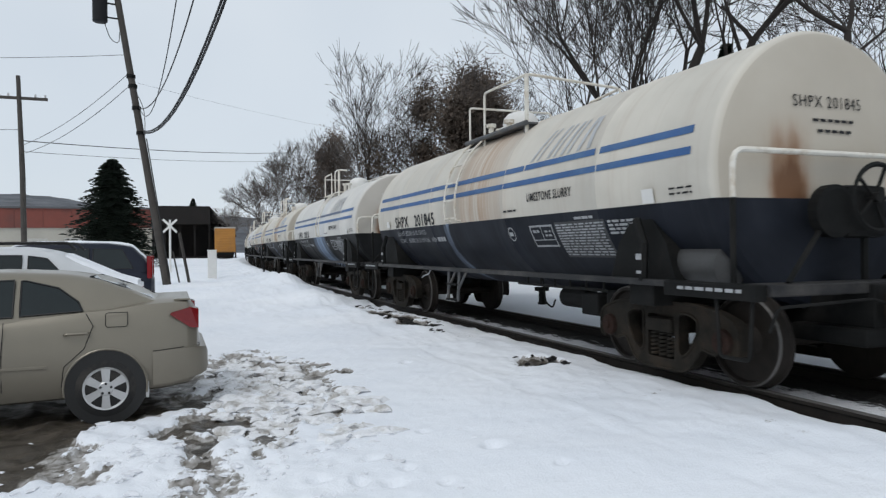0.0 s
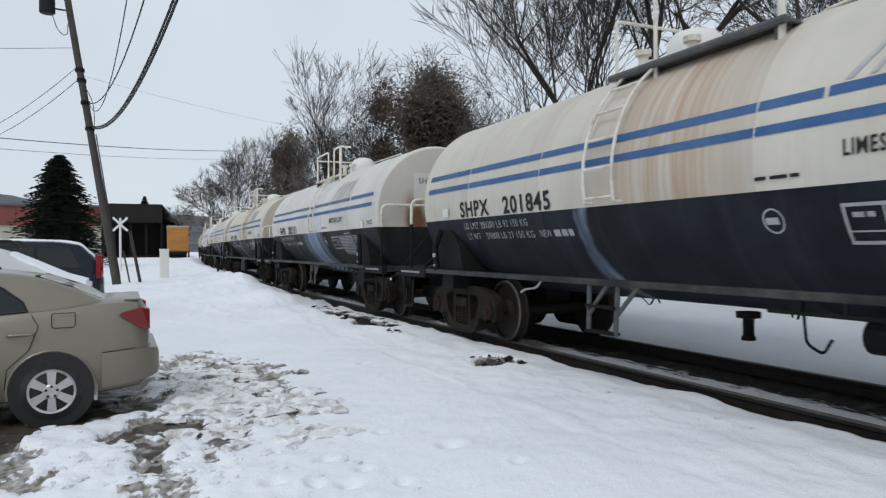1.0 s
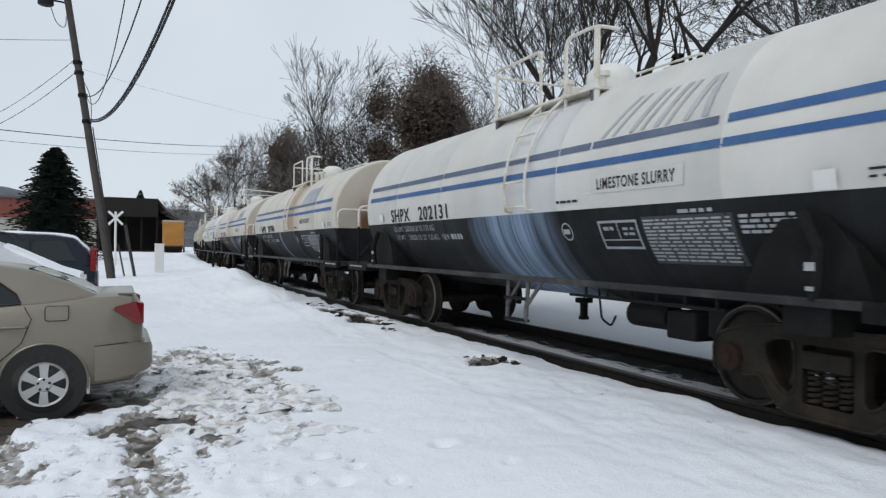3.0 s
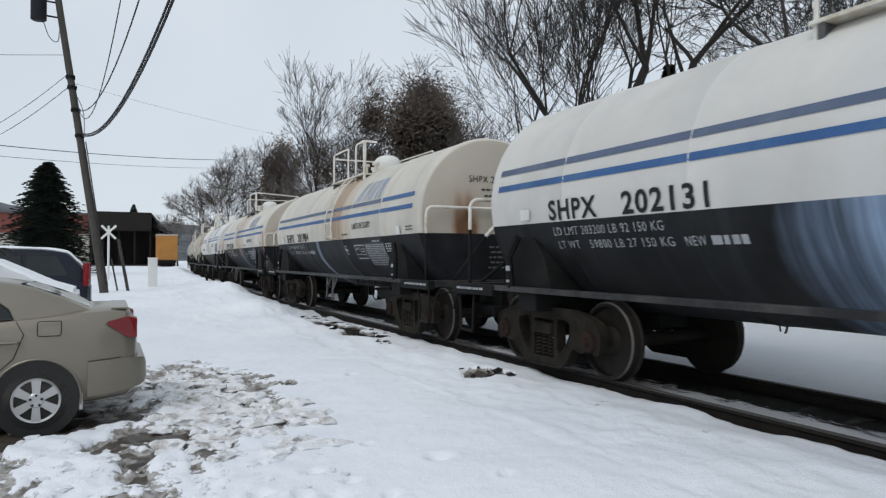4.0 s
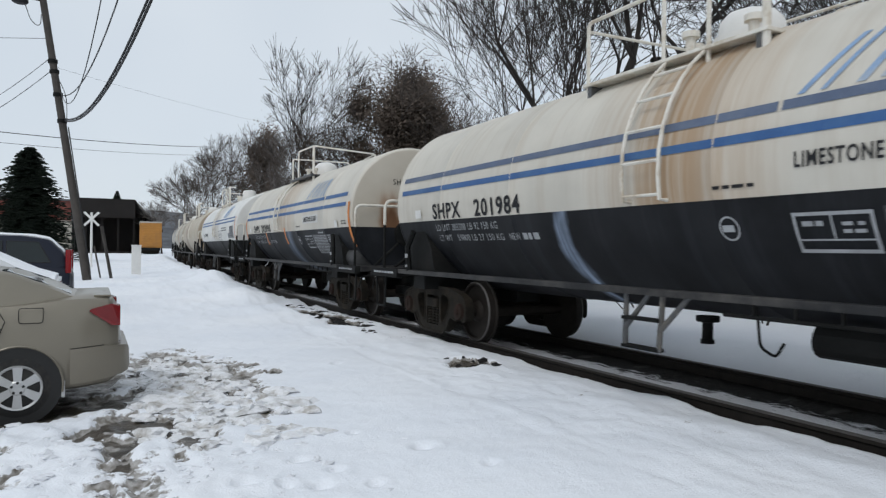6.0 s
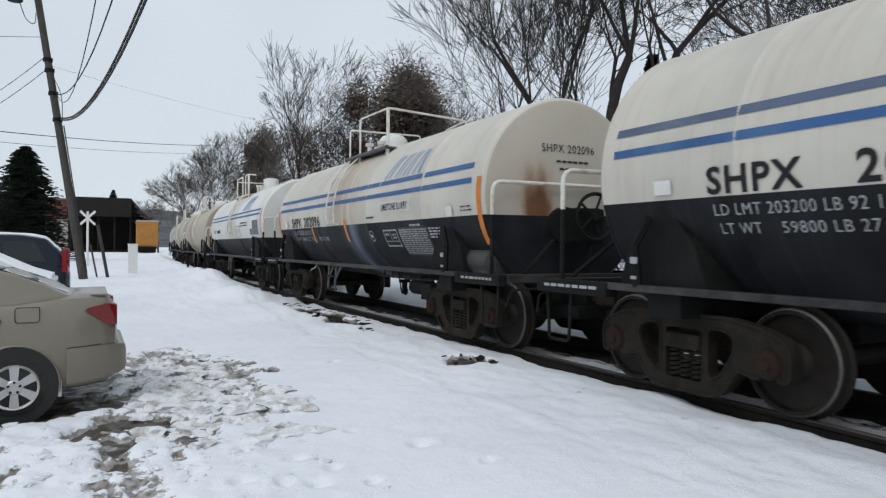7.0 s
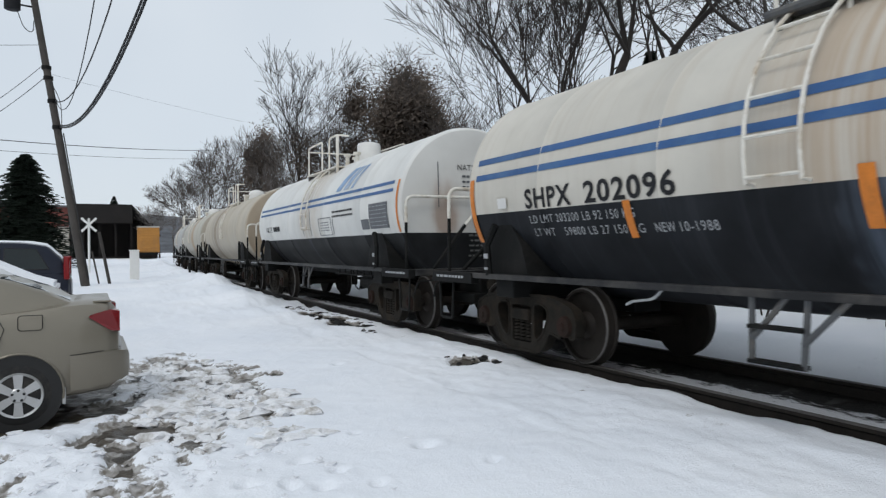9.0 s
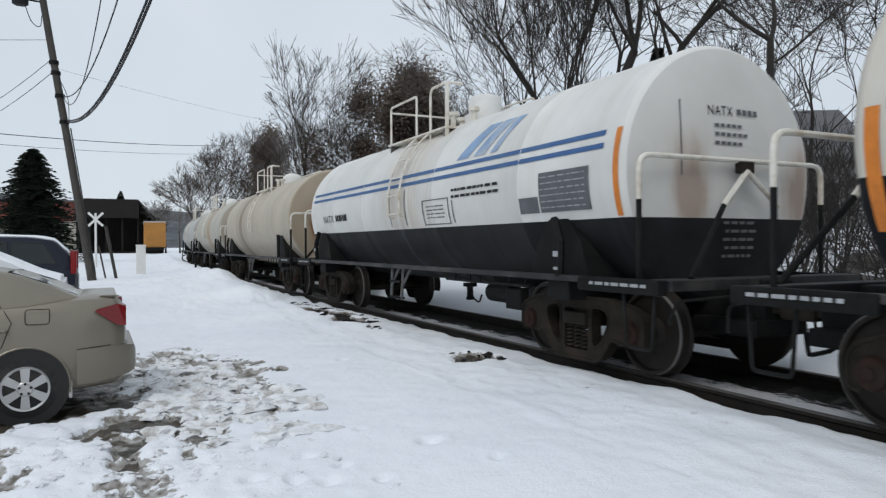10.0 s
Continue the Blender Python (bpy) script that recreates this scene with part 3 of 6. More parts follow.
def tank_car(label, s0, paint, low, ladder=-0.6, dome=-0.6, split=1.75, number="", seed=1, stripes=((2.172, 2.246), (2.372, 2.448)), slurry=True, plain=False, tapes=(), sticker=False, capped=True, faded=False, handbrake=False, gap=2.62, built=""):
    car = thing("tank_car", label, "tank car", group="cars of the freight train")
    bm = B()
    tank_mesh(bm, split, (-3.73, -1.35, 1.75, 3.6))
    part("tank", bm, [paint, low or paint], car, smooth=True)
    # paint and writing on the near side
    if not plain:
        low_stripe, high_stripe = stripes
        part("stripe", patch(B(), 5.0, -5.29, *low_stripe), BLUE, car, "faded blue stripe")
        part("stripe", patch(B(), 5.0, -1.92, *high_stripe), SLATE if faded else BLUE, car, "greyed blue stripe" if faded else "faded blue stripe")
        if slurry:
            part("stripe", patch(B(), -1.96, -3.66, *high_stripe), SLATE if faded else BLUE, car)
        part("stripe", patch(B(), -3.76 if slurry else -1.92, -5.29, *high_stripe), BLUE, car, "faded blue stripe")
    if number:
        mark, num = number.split(" ")
        part("reporting_mark", side_text(mark, 3.87, 3.01, 1.775, 1.985, 0.007), INK, car)
        part("car_number", side_text(num, gap, gap - 1.10 if gap < 2.7 else 1.54, 1.775, 1.985, 0.007), INK, car)
        part("weight_lettering", side_text("LD LMT 203200 LB 92 150 KG", 3.83, 2.10, 1.60, 1.69), CHALK, car, "white stencilled load limit")
        part("weight_lettering", side_text("LT WT", 3.80, 3.42, 1.455, 1.54), CHALK, car, "white stencilled light weight")
        part("weight_lettering", side_text("59800 LB 27 150 KG", 3.24, 2.02, 1.455, 1.54), CHALK, car)
        part("weight_lettering", side_text("NEW", 1.88, 1.64, 1.455, 1.54), CHALK, car)
        if built:
            part("weight_lettering", side_text(built, 1.58, 1.16, 1.455, 1.54), CHALK, car)
        else:
            part("weight_lettering", bars(B(), 1.58, 1.2, 1.455, 1.54, 1, seed + 8, 0.9), CHALK, car)
        part("head_lettering", head_text(number, -0.47, 0.38, 2.60, 2.71), INK, car)
        bm = B()
        for z, x0, x1 in ((2.48, -0.25, 0.24), (2.38, -0.20, 0.16)):
            x = x0
            while x < x1:
                head_patch(bm, x, x + 0.07, z - 0.014, z + 0.014, 0.012, 1)
                x += 0.09
        part("head_lettering", bm, INK, car)
        if sticker:
            part("head_panel", head_patch(B(), -0.58, 0.50, 2.30, 2.81, 0.008), PANELW, car, "clean white repainted panel")
    if not handbrake and not plain:
        low_text = B()
        rng = random.Random(seed + 9)
        for i in range(5):
            x = -0.10 + 0.03 * (i % 2)
            while x < 0.36 - 0.05 * (i == 4):
                w = rng.uniform(0.05, 0.12)
                head_patch(low_text, x, x + w, 1.52 - i * 0.085, 1.55 - i * 0.085, 0.012, 1)
                x += w + 0.025
        part("head_lettering", low_text, DIMINK, car)
    if slurry:
        if sticker or tapes:
            part("lettering_panel", patch(B(), -2.0, -3.32, 1.90, 2.09, 0.005), PANELW, car)
        part("lettering", side_text("LIMESTONE SLURRY", -2.10, -3.22, 1.94, 2.05, 0.003), INK, car)
        bm = B()
        for y, w, sl in ((-2.06, 0.06, -0.40), (-2.24, 0.05, -0.36), (-2.50, 0.07, -0.32), (-2.66, 0.05, -0.30), (-2.84, 0.07, -0.28), (-3.00, 0.05, -0.24), (-3.22, 0.07, -0.20), (-3.44, 0.08, -0.02)):
            patch(bm, y, y - w, 2.47, 2.86, slant=sl * 0.9, nz=6)
        part("logo", bm, PALEGREY if sticker or seed == 11 else PALEBLUE, car, "washed-out blue logo strokes")
        ring = B()
        for i in range(20):
            a0, a1 = 2 * math.pi * i / 20, 2 * math.pi * (i + 1) / 20
            q = [on_side(-1.45 - r * math.cos(a), 1.52 + r * math.sin(a) * 0.98, 0.008) for a, r in ((a0, 0.10), (a1, 0.10), (a1, 0.085), (a0, 0.085))]
            ring.faces.new([ring.verts.new(v) for v in q])
        bars(ring, -1.38, -1.52, 1.49, 1.55, 1, 5, 0.9)
        part("round_mark", ring, CHALK, car)
        bm = B()
        for y0, y1, z0, z1 in ((-2.03, -2.63, 1.595, 1.62), (-2.03, -2.63, 1.335, 1.36), (-2.03, -2.055, 1.36, 1.595), (-2.605, -2.63, 1.36, 1.595), (-2.32, -2.335, 1.42, 1.595), (-2.055, -2.605, 1.42, 1.432)):
            patch(bm, y0, y1, z0, z1, 0.008)
        bars(bm, -2.1, -2.26, 1.52, 1.56, 1, 7, 0.9)
        bars(bm, -2.4, -2.56, 1.46, 1.56, 2, 8, 0.5)
        part("inspection_frame", bm, CHALK, car, "white stencilled frame")
        part("data_panel", patch(B(), -2.70, -3.80, 1.20, 1.64, 0.006), FAINT, car, "faintly paler stencilled panel")
        part("data_table", bars(B(), -2.72, -3.77, 1.22, 1.62, 12, seed, 0.5), CHALK, car, "rows of small white lettering")
        part("data_table", bars(B(), -3.86, -4.40, 1.46, 1.63, 4, seed + 3, 0.6), CHALK, car)
        part("data_table", bars(B(), -3.2, -3.6, 1.655, 1.69, 1, seed + 4, 0.9), CHALK, car)
        part("small_lettering", bars(B(), -4.98, -5.3, 1.80, 1.90, 2, seed + 5, 0.35), INK, car)
        part("small_lettering", bars(B(), -1.35, -1.75, 1.83, 1.86, 1, seed + 6, 0.9), INK, car)
        part("placard_holder", patch(B(), -4.58, -4.76, 1.76, 1.90, 0.025), LABELW, car)
        part("placard_holder", patch(B(), 4.45, 4.25, 1.80, 1.92, 0.025), LABELW, car)
    for y, z0, z1, w in tapes:
        part("tape", patch(B(), y + w / 2, y - w / 2, z0, z1, 0.012, nz=8), ORANGE, car, "orange reflective tape")
    # ladder over the side, and the steps below it
    for o in (-0.235, 0.235):
        pts = [on_side(ladder + o, z, 0.09) for z in (1.80, 2.0, 2.2, 2.4, 2.6, 2.8, 2.95, 3.08, 3.2)]
        part("ladder_rail", tube(B(), [on_side(ladder + o, 1.78, 0.0)] + pts[:-1] + [(-0.83, ladder + o, 3.17)], 0.018, 8), WHITE, car)
        leg = [(-1.33, ladder + o, 1.0), (-1.36, ladder + o * 0.92, 0.44)]
        part("step_leg", tube(B(), leg, 0.026, 6), GREYPIPE, car)
        part("step_brace", tube(B(), [(-1.36, ladder + o * 0.92, 0.62), (-1.33, ladder + o - 0.33, 0.98)], 0.024, 6), GREYPIPE, car)
    for z in (1.84, 2.12, 2.40, 2.68, 2.93):
        part("rung", tube(B(), [on_side(ladder - 0.235, z, 0.09), on_side(ladder + 0.235, z, 0.09)], 0.016, 6), WHITE, car)
    for z in (0.46, 0.72):
        part("step", box(B(), -1.40, -1.31, ladder - 0.23, ladder + 0.23, z - 0.015, z + 0.015), BLACK, car)
    # platform, rails and dome on top
    if ladder > 0.45:
        k = ladder - 0.52
        y0, y1 = k - 1.30, k + 0.95
        near_rail = [(-0.85, k + 0.28, 3.02), (-0.85, k + 0.28, 3.93), (-0.85, k - 1.25, 3.90), (0.78, k - 1.25, 3.80), (0.78, k - 0.35, 3.74), (0.78, k - 0.35, 3.05)]
        part("railing", tube(B(), bend(near_rail, 0.10), 0.021, 8), WHITE, car)
        back_rail = [(-0.85, k + 0.90, 3.02), (-0.85, k + 0.90, 3.80), (0.78, k + 0.90, 3.80), (0.78, k + 0.90, 3.05)]
        part("railing", tube(B(), bend(back_rail, 0.06), 0.019, 8), WHITE, car)
        part("railing", tube(B(), [(0.78, k + 0.90, 3.66), (0.78, k - 0.35, 3.70)], 0.017, 6), WHITE, car)
        part("railing_post", tube(B(), [(-0.85, k - 1.22, 3.02), (-0.85, k - 1.22, 3.91)], 0.034, 8), WHITE, car)
        part("railing_post", tube(B(), [(0.78, k - 1.25, 3.05), (0.78, k - 1.25, 3.80)], 0.02, 8), WHITE, car)
    else:
        k = ladder + 0.58
        y0, y1 = k - 1.50, k + 0.92
        near_rail = [(-0.85, k - 0.28, 3.0), (-0.85, k - 0.28, 3.87), (-0.85, k + 0.88, 3.87), (-0.85, k + 0.88, 3.0)]
        part("railing", tube(B(), bend(near_rail, 0.07), 0.021, 8), WHITE, car)
        part("railing", tube(B(), [(-0.85, k + 0.88, 3.78), (0.78, k + 0.88, 3.78)], 0.018, 8), WHITE, car)
        hoop = [(-0.85, k - 0.84, 3.0), (-0.85, k - 0.84, 3.88), (-0.85, k - 1.45, 3.88), (-0.6, k - 1.50, 3.86)]
        part("railing", tube(B(), bend(hoop, 0.13), 0.022, 8), WHITE, car)
        part("railing_post", tube(B(), [(-0.85, k - 1.45, 3.0), (-0.85, k - 1.45, 3.87)], 0.036, 8), WHITE, car)
        part("railing", tube(B(), bend([(0.78, k + 0.88, 3.05), (0.78, k + 0.88, 3.80), (0.78, k - 1.45, 3.78), (0.78, k - 1.45, 3.05)], 0.08), 0.018, 8), WHITE, car)
        part("railing", tube(B(), bend([(0.30, k - 1.2, 3.34), (0.30, k - 1.25, 3.56), (0.30, k - 2.3, 3.52), (0.30, k - 2.35, 3.30)], 0.06), 0.015, 6), WHITE, car)
    for e in (-1, 1):
        wide = 0.70 if ladder > 0.45 else 0.62
        part("walkway", box(B(), *sorted((e * wide, e * 0.90)), y0, y1, 3.150, 3.185, 0.008), GREYPIPE if ladder > 0.45 else WHITE, car, "steel walkway grating")
        if ladder > 0.45:
            part("walkway_edge", tube(B(), [(e * 0.90, y0, 3.17), (e * 0.90, y1, 3.17)], 0.040, 8), GREYPIPE, car)
        for y in (y0 + 0.1, y1 - 0.1):
            part("walkway_bracket", box(B(), *sorted((e * 0.70, e * 0.88)), y - 0.03, y + 0.03, 2.96, 3.15, 0.006), GREYPIPE, car)
    if capped:
        bm = lathe(B(), [(3.28, 0.36), (3.44, 0.36), (3.45, 0.31), (3.50, 0.315), (3.60, 0.30), (3.68, 0.23), (3.72, 0.12), (3.73, 0.02)], "z", 28, (0, dome, 0))
    else:
        bm = lathe(B(), [(3.28, 0.34), (3.45, 0.34), (3.455, 0.27), (3.72, 0.27), (3.76, 0.25), (3.79, 0.14), (3.79, 0.02)], "z", 28, (0, dome, 0))
    part("dome", bm, LABELW, car, "white domed housing", smooth=True)
    for dx, dy, h in ((-0.38, 0.42, 0.16), (0.3, 0.5, 0.22), (-0.1, 0.62, 0.12), (-0.42, -0.38, 0.1)):
        bm = tube(B(), [(dx, dome + dy, 3.25), (dx, dome + dy, 3.36 + h)], 0.05, 8)
        part("valve", lathe(bm, [(3.34 + h, 0.09), (3.40 + h, 0.09)], "z", 10, (dx, dome + dy, 0)), WHITE, car)
    # frame, ends and running gear
    for e in (-1, 1):
        x0, x1 = sorted((e * 1.30, e * 1.39))
        part("side_sill", box(B(), x0, x1, -5.3, 5.1, 0.935, 1.0, 0.012), SILLM, car)
        for s in (-1, 1):
            y0, y1 = sorted((s * 5.0, s * 6.15))
            part("end_sill", box(B(), *sorted((e * 1.30, e * 1.41)), y0, y1, 0.86, 1.0, 0.012), BLACK, car)
            if e < 0:
                bm, rng, y = B(), random.Random(seed), s * 5.6 + 0.4
                while y > s * 5.6 - 0.35:
                    w = rng.uniform(0.05, 0.12)
                    box(bm, -1.415, -1.411, y - w, y, 0.925, 0.955)
                    y -= w + 0.03
                part("sill_lettering", bm, CHALK, car)
    for s in (-1, 1):
        yt = -4.51 if s < 0 else 4.36
        part("end_platform", box(B(), -1.30, 1.30, *sorted((s * 5.9, s * 6.2 + (0.1 if s < 0 else 0) - 0.1)), 0.90, 1.0, 0.012), SILLM, car)
        part("centre_sill", box(B(), -0.2, 0.2, *sorted((s * 3.3, s * 6.25)), 0.56, 0.98, 0.02), BLACK, car)
        bm = box(B(), -0.09, 0.09, *sorted((s * 6.2, s * 6.4)), 0.66, 0.90, 0.02)
        part("coupler", box(bm, -0.14, 0.14, *sorted((s * 6.36, s * 6.56)), 0.62, 0.94, 0.04), GRIME, car)
        part("air_hose", tube(B(), bend([(0.25, s * 6.1, 0.75), (0.27, s * 6.3, 0.70), (0.2, s * 6.4, 0.35), (0.05, s * 6.53, 0.30)], 0.08), 0.022, 6), BLACK, car)
        part("draft_gear", box(B(), -0.34, 0.34, *sorted((s * 5.5, s * 6.28)), 0.44, 0.60, 0.03), BLACK, car)
        for x in (-1.34, 1.34):
            stirrup = bend([(x, s * 5.62, 0.90), (x, s * 5.66, 0.36), (x, s * 6.0, 0.36), (x, s * 6.04, 0.90)], 0.05)
            part("stirrup_step", tube(B(), stirrup, 0.018, 6), BLACK, car)
        part("uncoupling_lever", tube(B(), bend([(-1.35, s * 6.22, 0.62), (-1.3, s * 6.26, 0.82), (-0.3, s * 6.3, 0.86), (-0.1, s * 6.34, 0.80)], 0.06), 0.014, 6), BLACK, car)
        for x in (-1.0, 1.0):
            bm = B()
            extrude_outline(bm, [(s * y, z) for y, z in ((3.9, 0.95), (5.0, 0.95), (4.85, 1.35), (4.62, 1.62), (4.30, 1.62), (4.06, 1.35))], x - 0.25, x + 0.22)
            bmesh.ops.recalc_face_normals(bm, faces=bm.faces[:])
            part("saddle", bm, BLACK, car)
        part("bolster", box(B(), -1.3, 1.3, yt - 0.2, yt + 0.2, 0.72, 0.95, 0.02), BLACK, car)
        part("saddle_bracket", tube(B(), [(-1.36, s * 4.62, 0.98), (-1.37, s * 4.66, 1.35), (-1.34, s * 4.5, 1.60)], 0.045, 6), BLACK, car)
        part("reflector", box(B(), -1.415, -1.40, s * 4.62 - 0.04, s * 4.62 + 0.04, 1.19, 1.25), CHALK, car)
        part("reflector", box(B(), -1.415, -1.40, s * 4.62 - 0.03, s * 4.62 + 0.03, 1.05, 1.08), CHALK, car)
        # end handrail: black feet, white bar round the head
        y = -5.765 if s < 0 else 5.86
        for x in (-1.28, 1.28):
            part("handrail_post", tube(B(), [(x, y, 0.98), (x, y, 1.74)], 0.026, 8), BLACK, car)
        hr = bend([(-1.28, y, 1.74), (-1.28, y, 2.16), (1.28, y, 2.16), (1.28, y, 1.74)], 0.14)
        part("handrail", tube(B(), hr, 0.027, 8), WHITE, car)
        if (s < 0) != handbrake:
            foot, knee, top = Vector((-0.95, s * 6.08, 1.0)), Vector((-0.25, y + s * 0.06, 1.70)), Vector((0.10, y + s * 0.04, 2.05))
            part("end_brace", tube(B(), [foot, knee], 0.030, 6), BLACK, car)
            part("end_brace", tube(B(), [knee, top], 0.032, 6), WHITE, car, "white-painted steel brace")
            part("end_brace", tube(B(), [top, (0.55, y + s * 0.05, 1.70)], 0.026, 6), WHITE, car)
            part("rail_bracket", box(B(), 0.0, 0.2, *sorted((y - s * 0.03, y + s * 0.05)), 2.03, 2.15, 0.015), GRIME, car)
        else:
            part("end_brace", tube(B(), [(-1.0, s * 6.08, 1.0), (-0.20, y + s * 0.06, 1.62)], 0.026, 6), BLACK, car)
            part("end_brace", tube(B(), [(1.1, s * 6.08, 1.0), (0.5, y + s * 0.06, 1.62)], 0.026, 6), BLACK, car)
            if not handbrake:
                make_truck(car, yt)
                continue
            yb = y + s * 0.14
            brake = part("handbrake", box(B(), -0.15, 0.35, *sorted((yb - s * 0.08, yb + s * 0.06)), 1.38, 1.86, 0.06), BLACK, car)
            wheel = lathe(B(), [(yb + s * a, r) for a, r in ((0.12, 0.30), (0.14, 0.325), (0.16, 0.30), (0.14, 0.275), (0.12, 0.30))], "y", 28, (0.12, 0, 1.74), caps=False)
            for k in range(5):
                tube(wheel, [(0.12, yb + s * 0.10, 1.74), (0.12 + 0.29 * math.cos(k * 1.257), yb + s * 0.14, 1.74 + 0.29 * math.sin(k * 1.257))], 0.018, 5)
            lathe(wheel, [(yb + s * 0.05, 0.05), (yb + s * 0.16, 0.05)], "y", 12, (0.12, 0, 1.74))
            bmesh.ops.recalc_face_normals(wheel, faces=wheel.faces[:])
            part("brake_wheel", wheel, BLACK, brake)
            part("gear_housing", lathe(B(), [(yb - 0.06, 0.20), (yb - 0.05, 0.24), (yb + 0.05, 0.24), (yb + 0.06, 0.20)], "y", 20, (-0.28, 0, 1.62)), BLACK, brake)
            part("brake_post", tube(B(), [(0.12, yb, 0.98), (0.12, yb, 1.45)], 0.035, 6), BLACK, car)
        make_truck(car, yt)
    if handbrake:
        bm = tube(B(), [(-0.98, -5.46, 1.13), (-0.98, -5.42, 1.13), (-0.98, -4.70, 1.13), (-0.98, -4.66, 1.13)], [0.1, 0.2, 0.2, 0.1], 20)
        part("air_reservoir", bm, simple("grey_reservoir_paint", (0.05, 0.05, 0.05), 0.5, 0, 0.3, 4, 40), car, "grey air reservoir", smooth=True)
    part("brake_cylinder", tube(B(), [(-0.5, -1.75, 0.62), (-0.5, -2.35, 0.62)], 0.14, 14), BLACK, car)
    part("brake_valve", box(box(B(), -0.75, -0.3, -2.9, -2.5, 0.44, 0.72, 0.03), -0.7, -0.4, -3.3, -3.0, 0.5, 0.78, 0.03), BLACK, car)
    part("outlet_valve", lathe(B(), [(0.66, 0.12), (0.60, 0.12), (0.59, 0.055), (0.42, 0.055), (0.41, 0.07), (0.37, 0.07)], "z", 14, (0, -0.1, 0)), BLACK, car)
    part("outlet_chain", tube(B(), bend([(-0.6, -1.2, 0.9), (-0.55, -1.2, 0.5), (-0.5, -1.32, 0.42), (-0.5, -1.4, 0.55)], 0.05), 0.014, 5), BLACK, car)
    bm = tube(B(), [(-1.0, -1.2, 0.80), (-1.0, -3.5, 0.80)], 0.018, 6)
    for i in range(6):
        tube(bm, [(-1.0, -1.5 - i * 0.38, 0.80), (-1.0, -1.5 - i * 0.38, 0.95)], 0.016, 5)
    part("brake_rod", bm, BLACK, car)
    if handbrake:
        part("brake_lever", tube(B(), bend([(-1.33, 1.68, 0.95), (-1.33, 1.80, 0.85), (-1.33, 2.08, 0.815), (-1.33, 2.15, 0.78)], 0.06), 0.013, 6), CHALK, car, "pale brake release lever")
    part("train_pipe", tube(B(), [(0.45, -6.0, 0.7), (0.45, 6.0, 0.7)], 0.025, 6), BLACK, car)
    MOVERS.append((car, s0))
    return car


def start_of(i):
    return 10.52 + i * PITCH


CREAM = (0.60, 0.565, 0.495)
# the blue in this black lower half is a painted-in bluish reflection
tank_car("weathered cream and blue-tinted black tank car with blue stripes and rusty head", start_of(0), shell("cream_paint_a", CREAM, stain=(0.36, 0.21, 0.115), amount=0.75, at=-0.35), lower_paint("sky_tinted_black_a", (0.008, 0.0098, 0.0145), 1.0, 0.16, 0.45), 0.52, 0.60, number="SHPX 201845", seed=11, handbrake=True)
tank_car("cream and black tank car with a pale blue spill", start_of(1), shell("cream_paint_b", (0.63, 0.61, 0.57), stain=(0.62, 0.64, 0.66), amount=0.8, at=-0.7, head=(0.44, 0.40, 0.34)), lower_paint("black_paint_b", (0.0085, 0.009, 0.0095), -0.2, 1.15, 0.85, (0.27, 0.36, 0.50)), -0.58, -0.62, number="SHPX 202131", seed=22, sticker=True, faded=True)
tank_car("cream and black tank car stained brown beside its ladder", start_of(2), shell("cream_paint_c", CREAM, amount=0.9, at=-0.9), lower_paint("black_paint_c", (0.0085, 0.009, 0.0105), 0.75, 0.16, 0.55), -0.6, -0.61, number="SHPX 201984", seed=33, faded=True)
# black below, with a slight blue reflection mixed into its colour
tank_car("cream and black tank car marked with orange tape", start_of(3), shell("cream_paint_d", (0.61, 0.575, 0.505), amount=0.6, at=-0.1), lower_paint("sky_tinted_black_d", (0.0088, 0.0098, 0.0118), -0.35, 0.5, 0.35), 0.52, 0.57, number="SHPX 202096", seed=44, handbrake=True, gap=2.79, built="10-1988", tapes=((2.18, 1.41, 1.76, 0.1), (-0.12, 1.43, 1.85, 0.12), (-5.5, 1.37, 2.24, 0.11), (5.09, 1.40, 2.2, 0.10)))
WHITETANK = shell("clean_white_paint", (0.70, 0.695, 0.665), stain=(0.42, 0.33, 0.23), amount=0.6, at=-0.2, head=(0.52, 0.50, 0.46), rusty=0.6)
ecar = tank_car("clean white and black tank car with thin blue stripes", start_of(4), WHITETANK, lower_paint("black_paint_e", (0.008, 0.0085, 0.009), 0.0, 0.1, 0.1), -0.06, -0.65, split=1.58, seed=55, stripes=((2.27, 2.325), (2.40, 2.455)), slurry=False, tapes=((-5.5, 1.6, 2.45, 0.08),), capped=False)
FADED = simple("grey_sign_panel", (0.10, 0.105, 0.115), 0.5, 0, 0.3, 4, 40)
part("data_panel", patch(B(), -4.18, -5.08, 1.68, 2.12, 0.008), FADED, ecar, "dark grey data panel")
part("data_panel", patch(B(), -3.75, -4.15, 1.68, 1.86, 0.008), FADED, ecar)
part("data_table", bars(B(), -4.22, -5.02, 1.70, 2.10, 6, 5, 0.2, 0.014), CHALK, ecar)
part("reporting_mark", side_text("NATX", 4.2, 3.5, 1.80, 1.95), INK, ecar)
part("small_lettering", bars(B(), 3.35, 2.6, 1.80, 1.95, 1, 3, 0.85), INK, ecar)
part("small_lettering", bars(B(), -2.0, -3.3, 1.95, 2.13, 2, 4, 0.4), INK, ecar)
bm = B()
